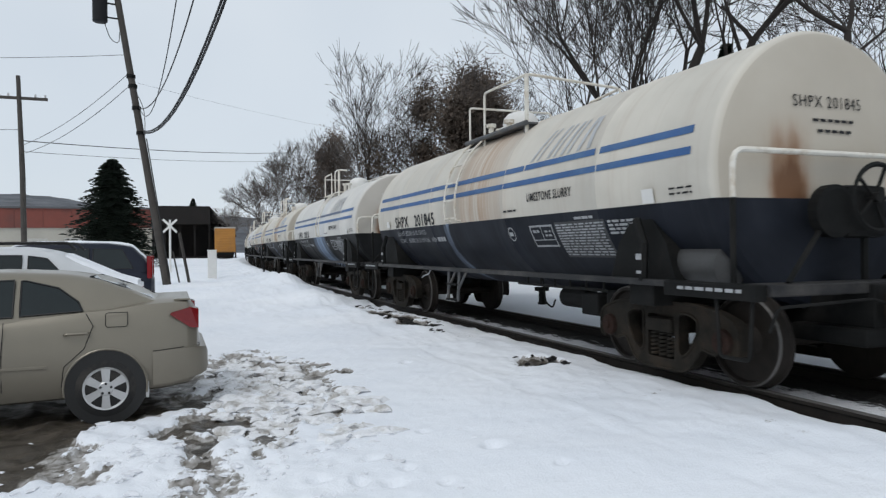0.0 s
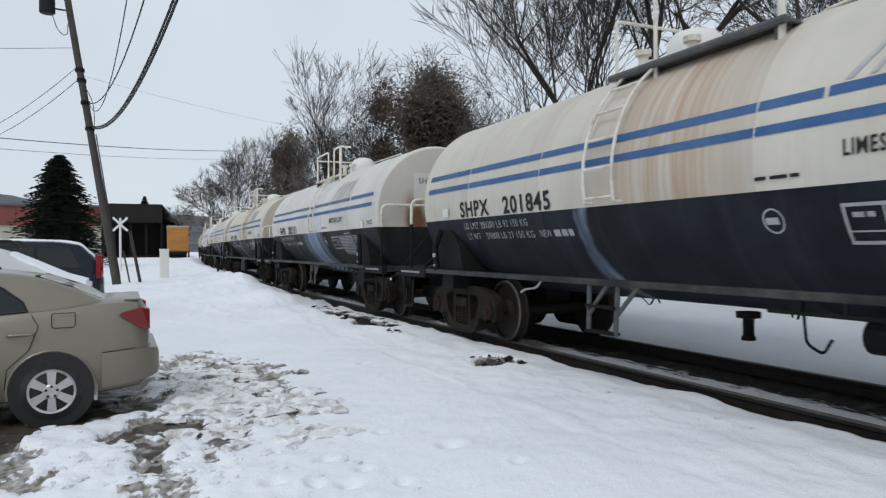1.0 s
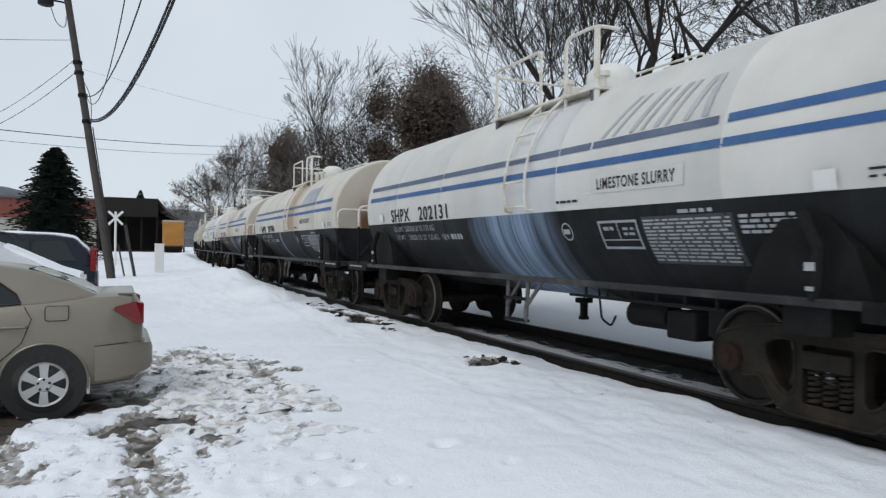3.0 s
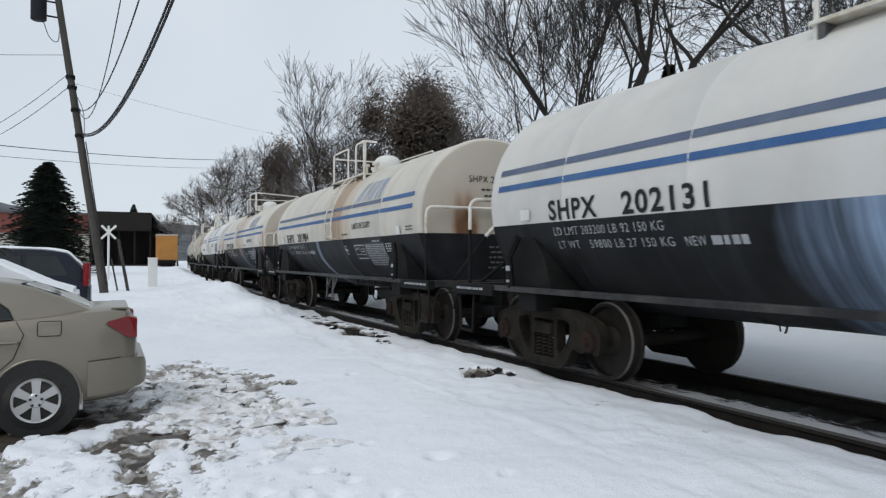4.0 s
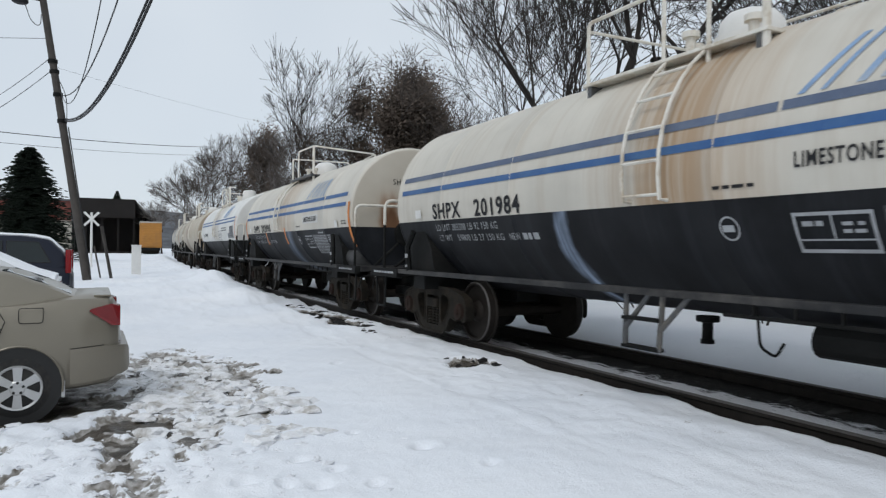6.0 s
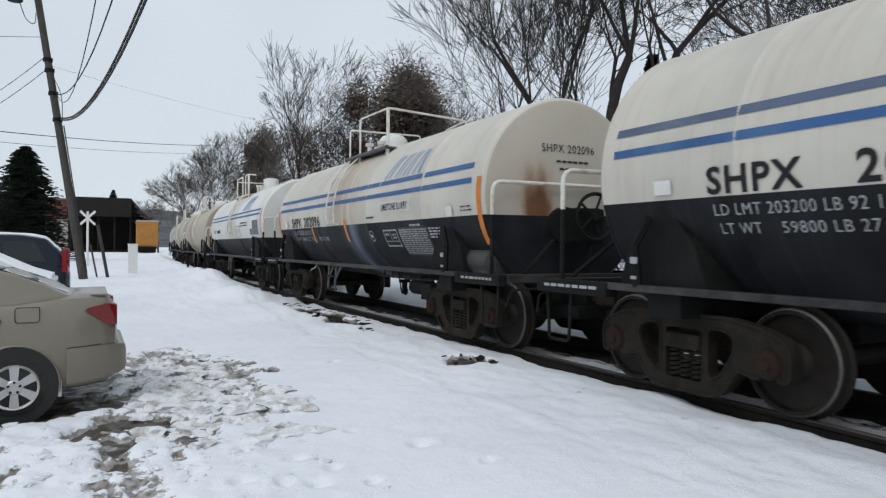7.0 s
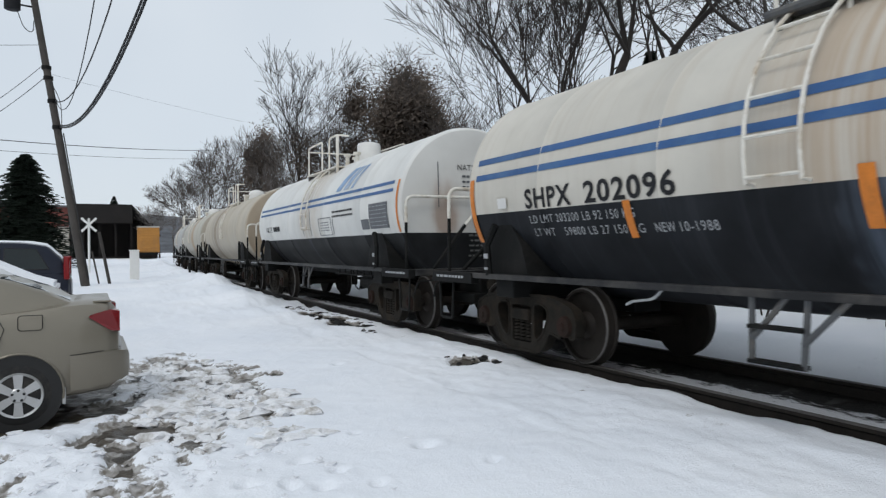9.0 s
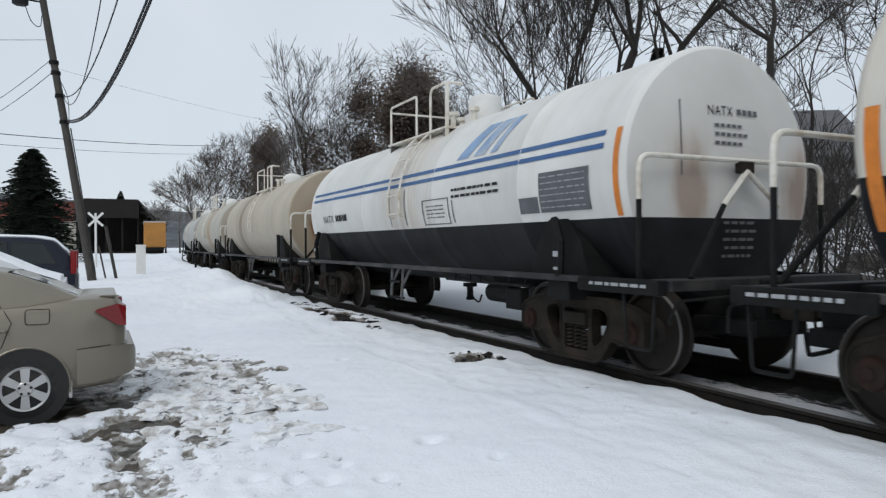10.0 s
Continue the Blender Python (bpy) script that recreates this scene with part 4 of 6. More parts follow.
for y0, y1, z0, z1 in ((-1.0, -1.9, 1.98, 1.995), (-1.0, -1.9, 1.62, 1.635), (-1.0, -1.03, 1.635, 1.98), (-1.87, -1.9, 1.635, 1.98), (-2.0, -2.03, 1.635, 1.95), (-0.3, -0.33, 1.635, 2.2), (0.35, 0.32, 1.635, 2.2)):
    patch(bm, y0, y1, z0, z1, 0.008)
bars(bm, -1.15, -1.75, 1.7, 1.92, 4, 9, 0.3)
part("inspection_frame", bm, FADED, ecar)
bm = B()
for y, w, sl in ((-2.0, 0.34, -0.5), (-2.5, 0.30, -0.4), (-2.95, 0.16, -0.3)):
    patch(bm, y, y - w, 2.50, 2.95, slant=sl, nz=6)
part("logo", bm, PALEBLUE, ecar, "washed-out blue logo strokes")
part("head_lettering", head_text("NATX", -0.30, 0.04, 2.62, 2.72), INK, ecar)
bm = B()
for z, w in ((2.67, 0.34), (2.52, 0.3), (2.43, 0.34), (2.34, 0.26)):
    x = 0.10 if z > 2.6 else -0.22
    while x < (0.42 if z > 2.6 else w - 0.14):
        head_patch(bm, x, x + 0.06, z - 0.03 if z > 2.6 else z - 0.018, z + 0.03 if z > 2.6 else z + 0.018, 0.012, 1)
        x += 0.08
part("head_lettering", bm, FADED, ecar)
part("head_streak", head_patch(B(), -0.66, -0.645, 2.0, 2.75, 0.008, 3), FADED, ecar)
DIRTY = shell("dirty_beige_paint", (0.46, 0.41, 0.33), stain=(0.20, 0.15, 0.10), amount=0.9, at=2.0, head=(0.30, 0.22, 0.14))
tank_car("dirty beige tank car with rust round its ends", start_of(5), DIRTY, None, -0.4, -0.5, split=0, seed=66, slurry=False, plain=True)
tank_car("dirty grey-beige tank car streaked with rust", start_of(6), shell("dull_beige_paint", (0.44, 0.42, 0.36), amount=0.9, at=-1.0), None, 0.4, 0.3, split=0, seed=77, slurry=False, plain=True)
tank_car("dull grey tank car at the end of the string", start_of(7), shell("dull_grey_paint", (0.42, 0.42, 0.40), amount=0.5, at=1.0, rusty=0.4), None, 0.0, 0.0, split=0, seed=88, slurry=False, plain=True)
# ---- parked cars ----
GLASS = simple("tinted_car_glass", (0.010, 0.016, 0.017), 0.08, 0, 0.2, 2, 20, relief=0, spec=0.42)
RUBBER = simple("tyre_rubber", (0.014, 0.014, 0.014), 0.85, 0, 0.2, 6, 60, (0.05, 0.045, 0.04))
ALLOY = simple("alloy_rim", (0.55, 0.55, 0.55), 0.35, 0.6, 0.08)
REDLENS = simple("red_lamp_lens", (0.20, 0.008, 0.010), 0.15, 0, 0.15, 8, 60, relief=0)
TRIMBLK = simple("black_trim", (0.012, 0.012, 0.012), 0.6, 0, 0.2)
PLASTIC = simple("grey_lens", (0.5, 0.5, 0.5), 0.2, 0, 0.1)


def car_paint(name, col, metal=0.3, dirt=(0.20, 0.18, 0.15), coat=0.2):
    """Car paint with road grime thrown up over the sills."""
    m, n, l, b = node_mat(name)
    tc, sp = n.new("ShaderNodeTexCoord"), n.new("ShaderNodeSeparateXYZ")
    l.new(tc.outputs["Object"], sp.inputs[0])
    c = ramp(n, l, noise_at(n, l, 1.5, 4), 0.3, 0.7, tuple(v * 0.94 for v in col), tuple(v * 1.05 for v in col))
    low = maths(n, l, "MULTIPLY", maths(n, l, "SUBTRACT", 0.75, sp.outputs["Z"]), 1.6, True)
    k = maths(n, l, "MULTIPLY", low, ramp(n, l, noise_at(n, l, 4, 6, rough=0.7), 0.2, 0.8, (0.25, 0.25, 0.25)))
    l.new(mix(n, l, k, c, dirt), b.inputs["Base Color"])
    l.new(ramp(n, l, k, 0.0, 0.6, (0.3, 0.3, 0.3), (0.75, 0.75, 0.75)), b.inputs["Roughness"])
    b.inputs["Metallic"].default_value = metal
    b.inputs["Coat Weight"].default_value = coat
    b.inputs["Specular IOR Level"].default_value = 0.25 + coat
    b.inputs["Coat Roughness"].default_value = 0.15
    return m


def loft(bm, sections, mat=0):
    """Skin through half sections of (y, z), mirrored, one for each x."""
    rings = []
    for x, half in sections:
        ring = [bm.verts.new((x, y, z)) for y, z in half] + [bm.verts.new((x, -y, z)) for y, z in reversed(half) if y > 1e-6]
        rings.append(ring)
    for a, b in zip(rings, rings[1:]):
        for k in range(len(a)):
            bm.faces.new((a[k], a[(k + 1) % len(a)], b[(k + 1) % len(a)], b[k])).material_index = mat
    bm.faces.new(rings[0])
    bm.faces.new(rings[-1][::-1])
    bmesh.ops.recalc_face_normals(bm, faces=bm.faces[:])
    return bm


def spline(stations, n=5):
    """More stations between the given ones."""
    out = []
    for i in range(len(stations) - 1):
        p0, p1, p2, p3 = stations[max(i - 1, 0)], stations[i], stations[i + 1], stations[min(i + 2, len(stations) - 1)]
        for k in range(n):
            t = k / n
            q = [p1[0] + (p2[0] - p1[0]) * t]
            for j in range(1, len(p1)):
                m1, m2 = (p2[j] - p0[j]) / 2 * 0.6, (p3[j] - p1[j]) / 2 * 0.6
                q.append((2 * t ** 3 - 3 * t * t + 1) * p1[j] + (t ** 3 - 2 * t * t + t) * m1 + (3 * t * t - 2 * t ** 3) * p2[j] + (t ** 3 - t * t) * m2)
            out.append(tuple(q))
    return out + [stations[-1]]


def body_half(zb, zt, hw):
    h = zt - zb
    return [(0, zb), (hw * 0.80, zb), (hw * 0.93, zb + 0.04 * h), (hw * 0.985, zb + 0.16 * h), (hw, zb + 0.36 * h), (hw, zb + 0.56 * h), (hw * 0.985, zb + 0.74 * h), (hw * 0.96, zb + 0.88 * h), (hw * 0.90, zb + 0.965 * h), (hw * 0.78, zt), (hw * 0.4, zt + 0.012), (0, zt + 0.015)]


def roof_half(zb, zt, hb, ht):
    h = zt - zb
    return [(0, zb), (hb, zb), (hb + (ht - hb) * 0.5, zb + h * 0.5), (ht + 0.015, zb + h * 0.86), (ht - 0.04, zb + h * 0.965), (ht * 0.7, zt), (0, zt + 0.015)]


def make_wheel(parent, x, y, side, r=0.317, spokes=6, rim_mat=None):
    w = 0.195
    y0, y1 = (y, y + side * w)
    prof = [(0, 0.60), (0.0, 0.70), (0.01, 0.90), (0.03, 0.97), (0.05, 1.0), (0.15, 1.0), (0.17, 0.97), (0.19, 0.88), (0.195, 0.65)]
    bm = lathe(B(), [(y0 + side * a, r * q) for a, q in prof][::side], "y", 36, (x, 0, r))
    tyre = part("wheel", bm, RUBBER, parent, smooth=True)
    ys = y0 - side * 0.004
    face = lathe(B(), [(ys, r * 0.66), (ys - side * 0.008, r * 0.645), (ys, r * 0.585), (ys + side * 0.03, r * 0.575)][::-side], "y", 36, (x, 0, r), caps=False)
    for i in range(spokes):
        a = 2 * math.pi * (i + 0.5) / spokes
        c, s = math.cos(a), math.sin(a)
        u, v = Vector((c, 0, s)), Vector((-s, 0, c))
        q = [face.verts.new(Vector((x, ys + side * dy, r)) + u * rr + v * ww) for dy in (-0.006, 0.02) for rr, ww in ((r * 0.10, -0.028), (r * 0.10, 0.028), (r * 0.60, 0.042), (r * 0.60, -0.042))]
        for f in ((0, 1, 2, 3), (4, 7, 6, 5), (0, 4, 5, 1), (1, 5, 6, 2), (2, 6, 7, 3), (3, 7, 4, 0)):
            face.faces.new([q[k] for k in f])
    lathe(face, [(ys - side * 0.012, 0.02), (ys - side * 0.012, 0.06), (ys, 0.075), (ys + side * 0.02, 0.075)][::side], "y", 20, (x, 0, r))
    bmesh.ops.recalc_face_normals(face, faces=face.faces[:])
    part("rim", face, rim_mat or ALLOY, tyre, "silver alloy rim with six spokes")
    for i in range(5):
        a = 2 * math.pi * i / 5 + 0.3
        part("wheel_nut", lathe(B(), [(ys - side * 0.016, 0.013), (ys - side * 0.003, 0.013)][::side], "y", 8, (x + 0.05 * math.cos(a), 0, r + 0.05 * math.sin(a))), TRIMBLK, tyre)
    part("brake_disc", lathe(B(), [(ys + side * 0.04, 0.17), (ys + side * 0.05, 0.17)][::side], "y", 24, (x, 0, r)), TRIMBLK, tyre)


def vehicle(label, m, paint, body, roof, axles, hw, r, side_windows, seams, tail, snow=False, rack=False, extras=True, spoiler=None):
    """A road car, rear end at x = 0, nose towards -x."""
    car = thing("car", label, "car", m, group="cars parked on the lot")
    part("body", loft(B(), [(x, body_half(zb, zt, w)) for x, zb, zt, w in spline(body, 5)]), paint, car, smooth=True)
    part("cabin", loft(B(), [(x, roof_half(zb, zt, hb, ht)) for x, zb, zt, hb, ht in spline(roof, 4)]), paint, car, smooth=True)

    def half_at(x, z):
        st = spline(roof, 4)
        for a, b in zip(st, st[1:]):
            if min(a[0], b[0]) - 1e-6 <= x <= max(a[0], b[0]) + 1e-6:
                t = (x - a[0]) / (b[0] - a[0]) if a[0] != b[0] else 0
                zb, zt, hb, ht = (a[i] + (b[i] - a[i]) * t for i in range(1, 5))
                f = max(0, min(1, (z - zb) / max(zt - zb, 0.01)))
                return hb + (ht - hb) * (f if f < 0.5 else 0.5 + (f - 0.5) * 1.2 if f < 0.86 else 1.0) + (0.015 if f > 0.5 else 0) * min(1, (f - 0.5) / 0.36)
        return hw * 0.85

    for s in (-1, 1):
        for poly in side_windows:
            bm = B()
            fine = []
            for (xa, za), (xb, zb) in zip(poly, poly[1:] + poly[:1]):
                fine += [(xa + (xb - xa) * k / 5, za + (zb - za) * k / 5) for k in range(5)]
            mid = (sum(p[0] for p in fine) / len(fine), sum(p[1] for p in fine) / len(fine))
            vs = [bm.verts.new((x, s * (half_at(x, z) + 0.006), z)) for x, z in fine]
            c = bm.verts.new((mid[0], s * (half_at(*mid) + 0.012), mid[1]))
            for i in range(len(vs)):
                bm.faces.new((vs[i], vs[(i + 1) % len(vs)], c))
            bmesh.ops.recalc_face_normals(bm, faces=bm.faces[:])
            win = part("side_window", bm, GLASS, car, smooth=True)
            pts = [v for v in [(x, s * (half_at(x, z) + 0.008), z) for x, z in fine]]
            part("window_trim", tube(B(), pts + [pts[0]], 0.009, 5, cap=False), TRIMBLK, win)
        for x in axles:
            arch = lathe(B(), [(s * (hw - 0.10), r + 0.05), (s * (hw + 0.004), r + 0.05)][::s], "y", 36, (x, 0, r + 0.01))
            part("wheel_arch", arch, TRIMBLK, car)
            pts = [(x + (r + 0.056) * math.cos(a * math.pi / 16), s * (hw + 0.002), r + 0.01 + (r + 0.056) * math.sin(a * math.pi / 16)) for a in range(-1, 18)]
            part("arch_lip", tube(B(), pts, 0.011, 6), paint, car)
            make_wheel(car, x, s * (hw + 0.012), -s, r)
        for pts in seams:
            part("door_seam", tube(B(), [(x, s * (w + 0.0015), z) for x, z, w in pts], 0.004, 4), TRIMBLK, car)
        for (x0, x1, z0, z1) in tail:
            bm = box(B(), x0, x1, *sorted((s * (hw - 0.30), s * (hw - 0.012))), z0, z1, 0.03)
            part("tail_lamp", bm, REDLENS, car, "red tail lamp")
    if spoiler:
        part("spoiler", box(B(), *spoiler, 0.012), paint, car)
    if rack:
        for s in (-1, 1):
            part("roof_rail", tube(B(), bend([(-0.9, s * 0.55, rack - 0.06), (-1.0, s * 0.55, rack + 0.05), (-2.6, s * 0.55, rack + 0.05), (-2.7, s * 0.55, rack - 0.06)], 0.06), 0.022, 6), TRIMBLK, car)
        for x in (-1.3, -2.3):
            part("roof_bar", tube(B(), [(x, -0.55, rack + 0.05), (x, 0.55, rack + 0.05)], 0.02, 6), TRIMBLK, car)
    if snow:
        st = [p for p in spline(roof, 4)][3:-6]
        part("snow_cover", loft(B(), [(x, [(0, zt - 0.02), (ht * 0.72, zt - 0.02), (ht * 0.66, zt + 0.03), (0, zt + 0.05 + 0.01 * math.sin(x * 7))]) for x, zb, zt, hb, ht in st]), SNOW_CAP, car, "thin cover of snow", smooth=True)
    return car


SNOW_CAP = simple("snow_cover", (0.85, 0.87, 0.9), 0.8, 0, 0.05, 4, 40, relief=0.3)
SED_BODY = [(-0.10, 0.46, 0.72, 0.56), (-0.14, 0.34, 1.03, 0.71), (-0.24, 0.28, 1.155, 0.79), (-0.50, 0.25, 1.165, 0.84), (-1.0, 0.22, 1.11, 0.85), (-1.9, 0.20, 1.03, 0.85), (-2.8, 0.20, 0.97, 0.85), (-3.4, 0.22, 0.95, 0.845), (-4.0, 0.26, 0.84, 0.82), (-4.35, 0.30, 0.72, 0.74), (-4.53, 0.42, 0.60, 0.55)]
SED_ROOF = [(-0.50, 1.06, 1.16, 0.72, 0.66), (-0.80, 1.03, 1.29, 0.75, 0.63), (-1.12, 1.0, 1.405, 0.77, 0.60), (-1.45, 0.97, 1.455, 0.78, 0.585), (-2.0, 0.96, 1.478, 0.79, 0.58), (-2.5, 0.95, 1.44, 0.79, 0.58), (-2.95, 0.94, 1.23, 0.79, 0.62), (-3.4, 0.92, 0.97, 0.78, 0.70)]
SED_WIN = [[(-1.20, 1.08), (-1.24, 1.17), (-1.42, 1.31), (-1.70, 1.385), (-1.74, 1.385), (-1.74, 1.05)], [(-1.80, 1.045), (-1.80, 1.395), (-2.42, 1.37), (-2.9, 1.08), (-2.9, 1.01)]]
SED_SEAM = [[(-1.16, 1.06, 0.842), (-1.10, 0.94, 0.85), (-1.18, 0.72, 0.853), (-1.36, 0.55, 0.852), (-1.38, 0.36, 0.845)], [(-1.86, 1.0, 0.838), (-1.88, 0.7, 0.853), (-1.88, 0.34, 0.84)], [(-2.86, 0.97, 0.838), (-2.88, 0.7, 0.853), (-2.88, 0.34, 0.84)], [(-0.12, 0.70, 0.66), (-0.30, 0.68, 0.822), (-0.56, 0.66, 0.852)]]
sedan = vehicle("beige sedan with alloy wheels parked on slushy gravel", pose(0.38, 8.50, ground_z(-1, 8.5, 1) + 0.005), car_paint("beige_metallic_paint", (0.215, 0.192, 0.150)), SED_BODY, SED_ROOF, (-0.99, -3.6), 0.85, 0.32, SED_WIN, SED_SEAM, [], spoiler=(-0.36, -0.20, -0.68, 0.68, 1.148, 1.170))
part("rear_bumper", loft(B(), [(x, [(0, a), (w, a), (w + 0.01, (a + b) / 2), (w, b), (0, b)]) for x, a, b, w in ((-0.025, 0.44, 0.60, 0.52), (-0.045, 0.40, 0.655, 0.64), (-0.10, 0.38, 0.67, 0.73), (-0.22, 0.36, 0.675, 0.80), (-0.42, 0.33, 0.665, 0.853), (-0.56, 0.32, 0.655, 0.853))]), sedan.children[0].data.materials[0], sedan, smooth=True)
rear = loft(B(), [(x, [(0, z0), (w, z0), (w * 0.98, z1), (0, z1 + 0.01)]) for x, z0, z1, w in ((-0.56, 1.14, 1.178, 0.58), (-0.82, 1.24, 1.298, 0.55), (-1.12, 1.36, 1.408, 0.52), (-1.16, 1.37, 1.412, 0.5))])
part("rear_window", rear, GLASS, sedan)
for s in (-1, 1):
    part("door_handle", tube(B(), bend([(-1.14, s * 0.845, 0.865), (-1.15, s * 0.885, 0.87), (-1.34, s * 0.885, 0.868), (-1.35, s * 0.845, 0.86)], 0.02), 0.016, 6), sedan.children[0].data.materials[0], sedan)
    part("rub_strip", box(B(), -2.8, -1.5, *sorted((s * 0.848, s * 0.862)), 0.545, 0.575, 0.005), sedan.children[0].data.materials[0], sedan)
    part("mirror", box(B(), -2.95, -2.80, *sorted((s * 0.86, s * 1.02)), 0.96, 1.09, 0.04), sedan.children[0].data.materials[0], sedan)
    part("mud_flap", box(B(), -0.63, -0.60, *sorted((s * 0.70, s * 0.848)), 0.20, 0.36, 0.008), PLASTIC, sedan)
for s in (-1, 1):
    bm = B()
    lamp = [(-0.12, 1.06), (-0.20, 1.085), (-0.38, 1.04), (-0.40, 1.02), (-0.20, 0.875), (-0.12, 0.865)]
    a = [bm.verts.new((x, s * 0.5, z)) for x, z in lamp]
    c = [bm.verts.new((x, s * (0.745 + 0.55 * min(0.17, -x - 0.12)), z)) for x, z in lamp]
    bm.faces.new(a)
    bm.faces.new(c)
    for i in range(6):
        bm.faces.new((a[i], a[(i + 1) % 6], c[(i + 1) % 6], c[i]))
    bmesh.ops.recalc_face_normals(bm, faces=bm.faces[:])
    part("tail_lamp", bm, REDLENS, sedan, "red wedge-shaped tail lamp")
fl = bend([(-0.79, -0.832, 1.06), (-0.99, -0.832, 1.06), (-0.99, -0.847, 0.92), (-0.79, -0.847, 0.92), (-0.79, -0.832, 1.06)], 0.03)
part("fuel_door", tube(B(), fl, 0.004, 4), TRIMBLK, sedan)
white_paint = car_paint("white_car_paint", (0.62, 0.63, 0.64), 0.0)
SUV_BODY = [(0.0, 0.5, 0.85, 0.70), (-0.06, 0.40, 1.05, 0.86), (-0.3, 0.34, 1.10, 0.90), (-1.2, 0.30, 1.10, 0.92), (-2.6, 0.30, 1.08, 0.92), (-3.4, 0.32, 1.06, 0.91), (-4.2, 0.36, 1.0, 0.88), (-4.6, 0.45, 0.85, 0.70)]
SUV_ROOF = [(-0.06, 1.05, 1.16, 0.80, 0.74), (-0.22, 1.05, 1.45, 0.82, 0.70), (-0.48, 1.05, 1.70, 0.84, 0.66), (-1.0, 1.05, 1.78, 0.84, 0.66), (-2.2, 1.05, 1.79, 0.84, 0.66), (-2.8, 1.04, 1.72, 0.84, 0.66), (-3.2, 1.03, 1.4, 0.84, 0.7), (-3.6, 1.0, 1.1, 0.83, 0.74)]
SUV_WIN = [[(-0.42, 1.15), (-0.66, 1.62), (-1.25, 1.64), (-1.25, 1.15)], [(-1.33, 1.15), (-1.33, 1.64), (-2.1, 1.64), (-2.1, 1.15)], [(-2.18, 1.15), (-2.18, 1.64), (-2.75, 1.6), (-3.2, 1.2), (-3.2, 1.15)]]
SUV_SEAM = [[(-1.29, 1.1, 0.90), (-1.29, 0.8, 0.922), (-1.29, 0.4, 0.91)], [(-2.14, 1.1, 0.90), (-2.14, 0.8, 0.922), (-2.14, 0.4, 0.91)]]
HATCH_ROOF = [(-0.02, 1.02, 1.08, 0.76, 0.72), (-0.35, 1.04, 1.18, 0.80, 0.70), (-0.80, 1.05, 1.40, 0.82, 0.66), (-1.20, 1.05, 1.60, 0.84, 0.64), (-1.6, 1.05, 1.66, 0.84, 0.64), (-2.4, 1.05, 1.66, 0.84, 0.64), (-2.9, 1.04, 1.58, 0.84, 0.66), (-3.3, 1.03, 1.3, 0.84, 0.7), (-3.7, 1.0, 1.08, 0.83, 0.74)]
HATCH_WIN = [[(-0.95, 1.15), (-1.26, 1.50), (-1.5, 1.54), (-1.5, 1.15)], [(-1.58, 1.15), (-1.58, 1.55), (-2.3, 1.55), (-2.3, 1.15)], [(-2.38, 1.15), (-2.38, 1.54), (-2.8, 1.5), (-3.2, 1.2), (-3.2, 1.15)]]
hatch = vehicle("white hatchback with a black roof rack, dusted with snow", pose(-0.42, 12.3, ground_z(-2, 12.3) + 0.01), white_paint, SUV_BODY, HATCH_ROOF, (-0.95, -3.75), 0.92, 0.34, HATCH_WIN, SUV_SEAM, [(-0.16, -0.02, 0.86, 1.02)], rack=1.68)
part("snow_cover", loft(B(), [(x, [(0, z - 0.02), (w, z - 0.02), (w * 0.95, z + 0.035), (0, z + 0.05)]) for x, z, w in ((-0.06, 1.10, 0.6), (-0.35, 1.19, 0.62), (-0.80, 1.41, 0.58), (-1.05, 1.53, 0.5))]), SNOW_CAP, hatch, "snow on the sloping rear window", smooth=True)
vehicle("dark blue sport utility wagon with snow on its roof", pose(-0.38, 18.2, ground_z(-3, 18.2) - 0.03) @ Matrix.Diagonal((1, 1, 0.93, 1)), car_paint("dark_blue_paint", (0.012, 0.015, 0.026), 0.0, (0.04, 0.04, 0.04), 0.0), SUV_BODY, SUV_ROOF, (-0.95, -3.75), 0.92, 0.36, SUV_WIN, SUV_SEAM, [(-0.14, -0.02, 0.9, 1.45)], snow=True)

# ---- poles, wires and signs ----
LEAN = Vector((-1.39, 0, 9.22)).normalized()
FOOT = Vector((-0.14, 27.0, 0.35))


def up_pole(h, dx=0.0, dy=0.0):
    p = FOOT + LEAN * h
    return Vector((p.x + dx, p.y + dy, p.z))


pole = thing("utility_pole", "leaning weathered wooden utility pole with cables", "utility pole")
part("shaft", tube(B(), [up_pole(-0.4), up_pole(3), up_pole(6), up_pole(9), up_pole(11.6)], [0.150, 0.132, 0.120, 0.112, 0.105], 14), WOODP, pole, smooth=True)
part("crossarm", box(B(), -1.2, 1.2, -0.06, 0.06, -0.06, 0.06, 0.01, pose(*up_pole(10.9, 0, -0.18), 0, 8, 0)), WOODP, pole)
can = lathe(B(), [(-0.45, 0.2), (-0.42, 0.24), (0.40, 0.24), (0.45, 0.2), (0.47, 0.05)], "z", 18, up_pole(9.75, -0.62, -0.1))
part("transformer", can, simple("grey_transformer_paint", (0.012, 0.0125, 0.014), 0.6, 0, 0.2, spec=0.2), pole, "dark grey transformer can", smooth=True)
for dz in (0.25, -0.25):
    part("bracket", tube(B(), [up_pole(9.75 + dz), up_pole(9.75 + dz, -0.55, -0.1)], 0.03, 6), BLACK, pole)
for dx in (-0.12, 0.12):
    part("bushing", lathe(B(), [(0, 0.03), (0.06, 0.06), (0.10, 0.03), (0.16, 0.06), (0.22, 0.02)], "z", 10, up_pole(10.2, -0.62 + dx, -0.1)), PLASTIC, pole)
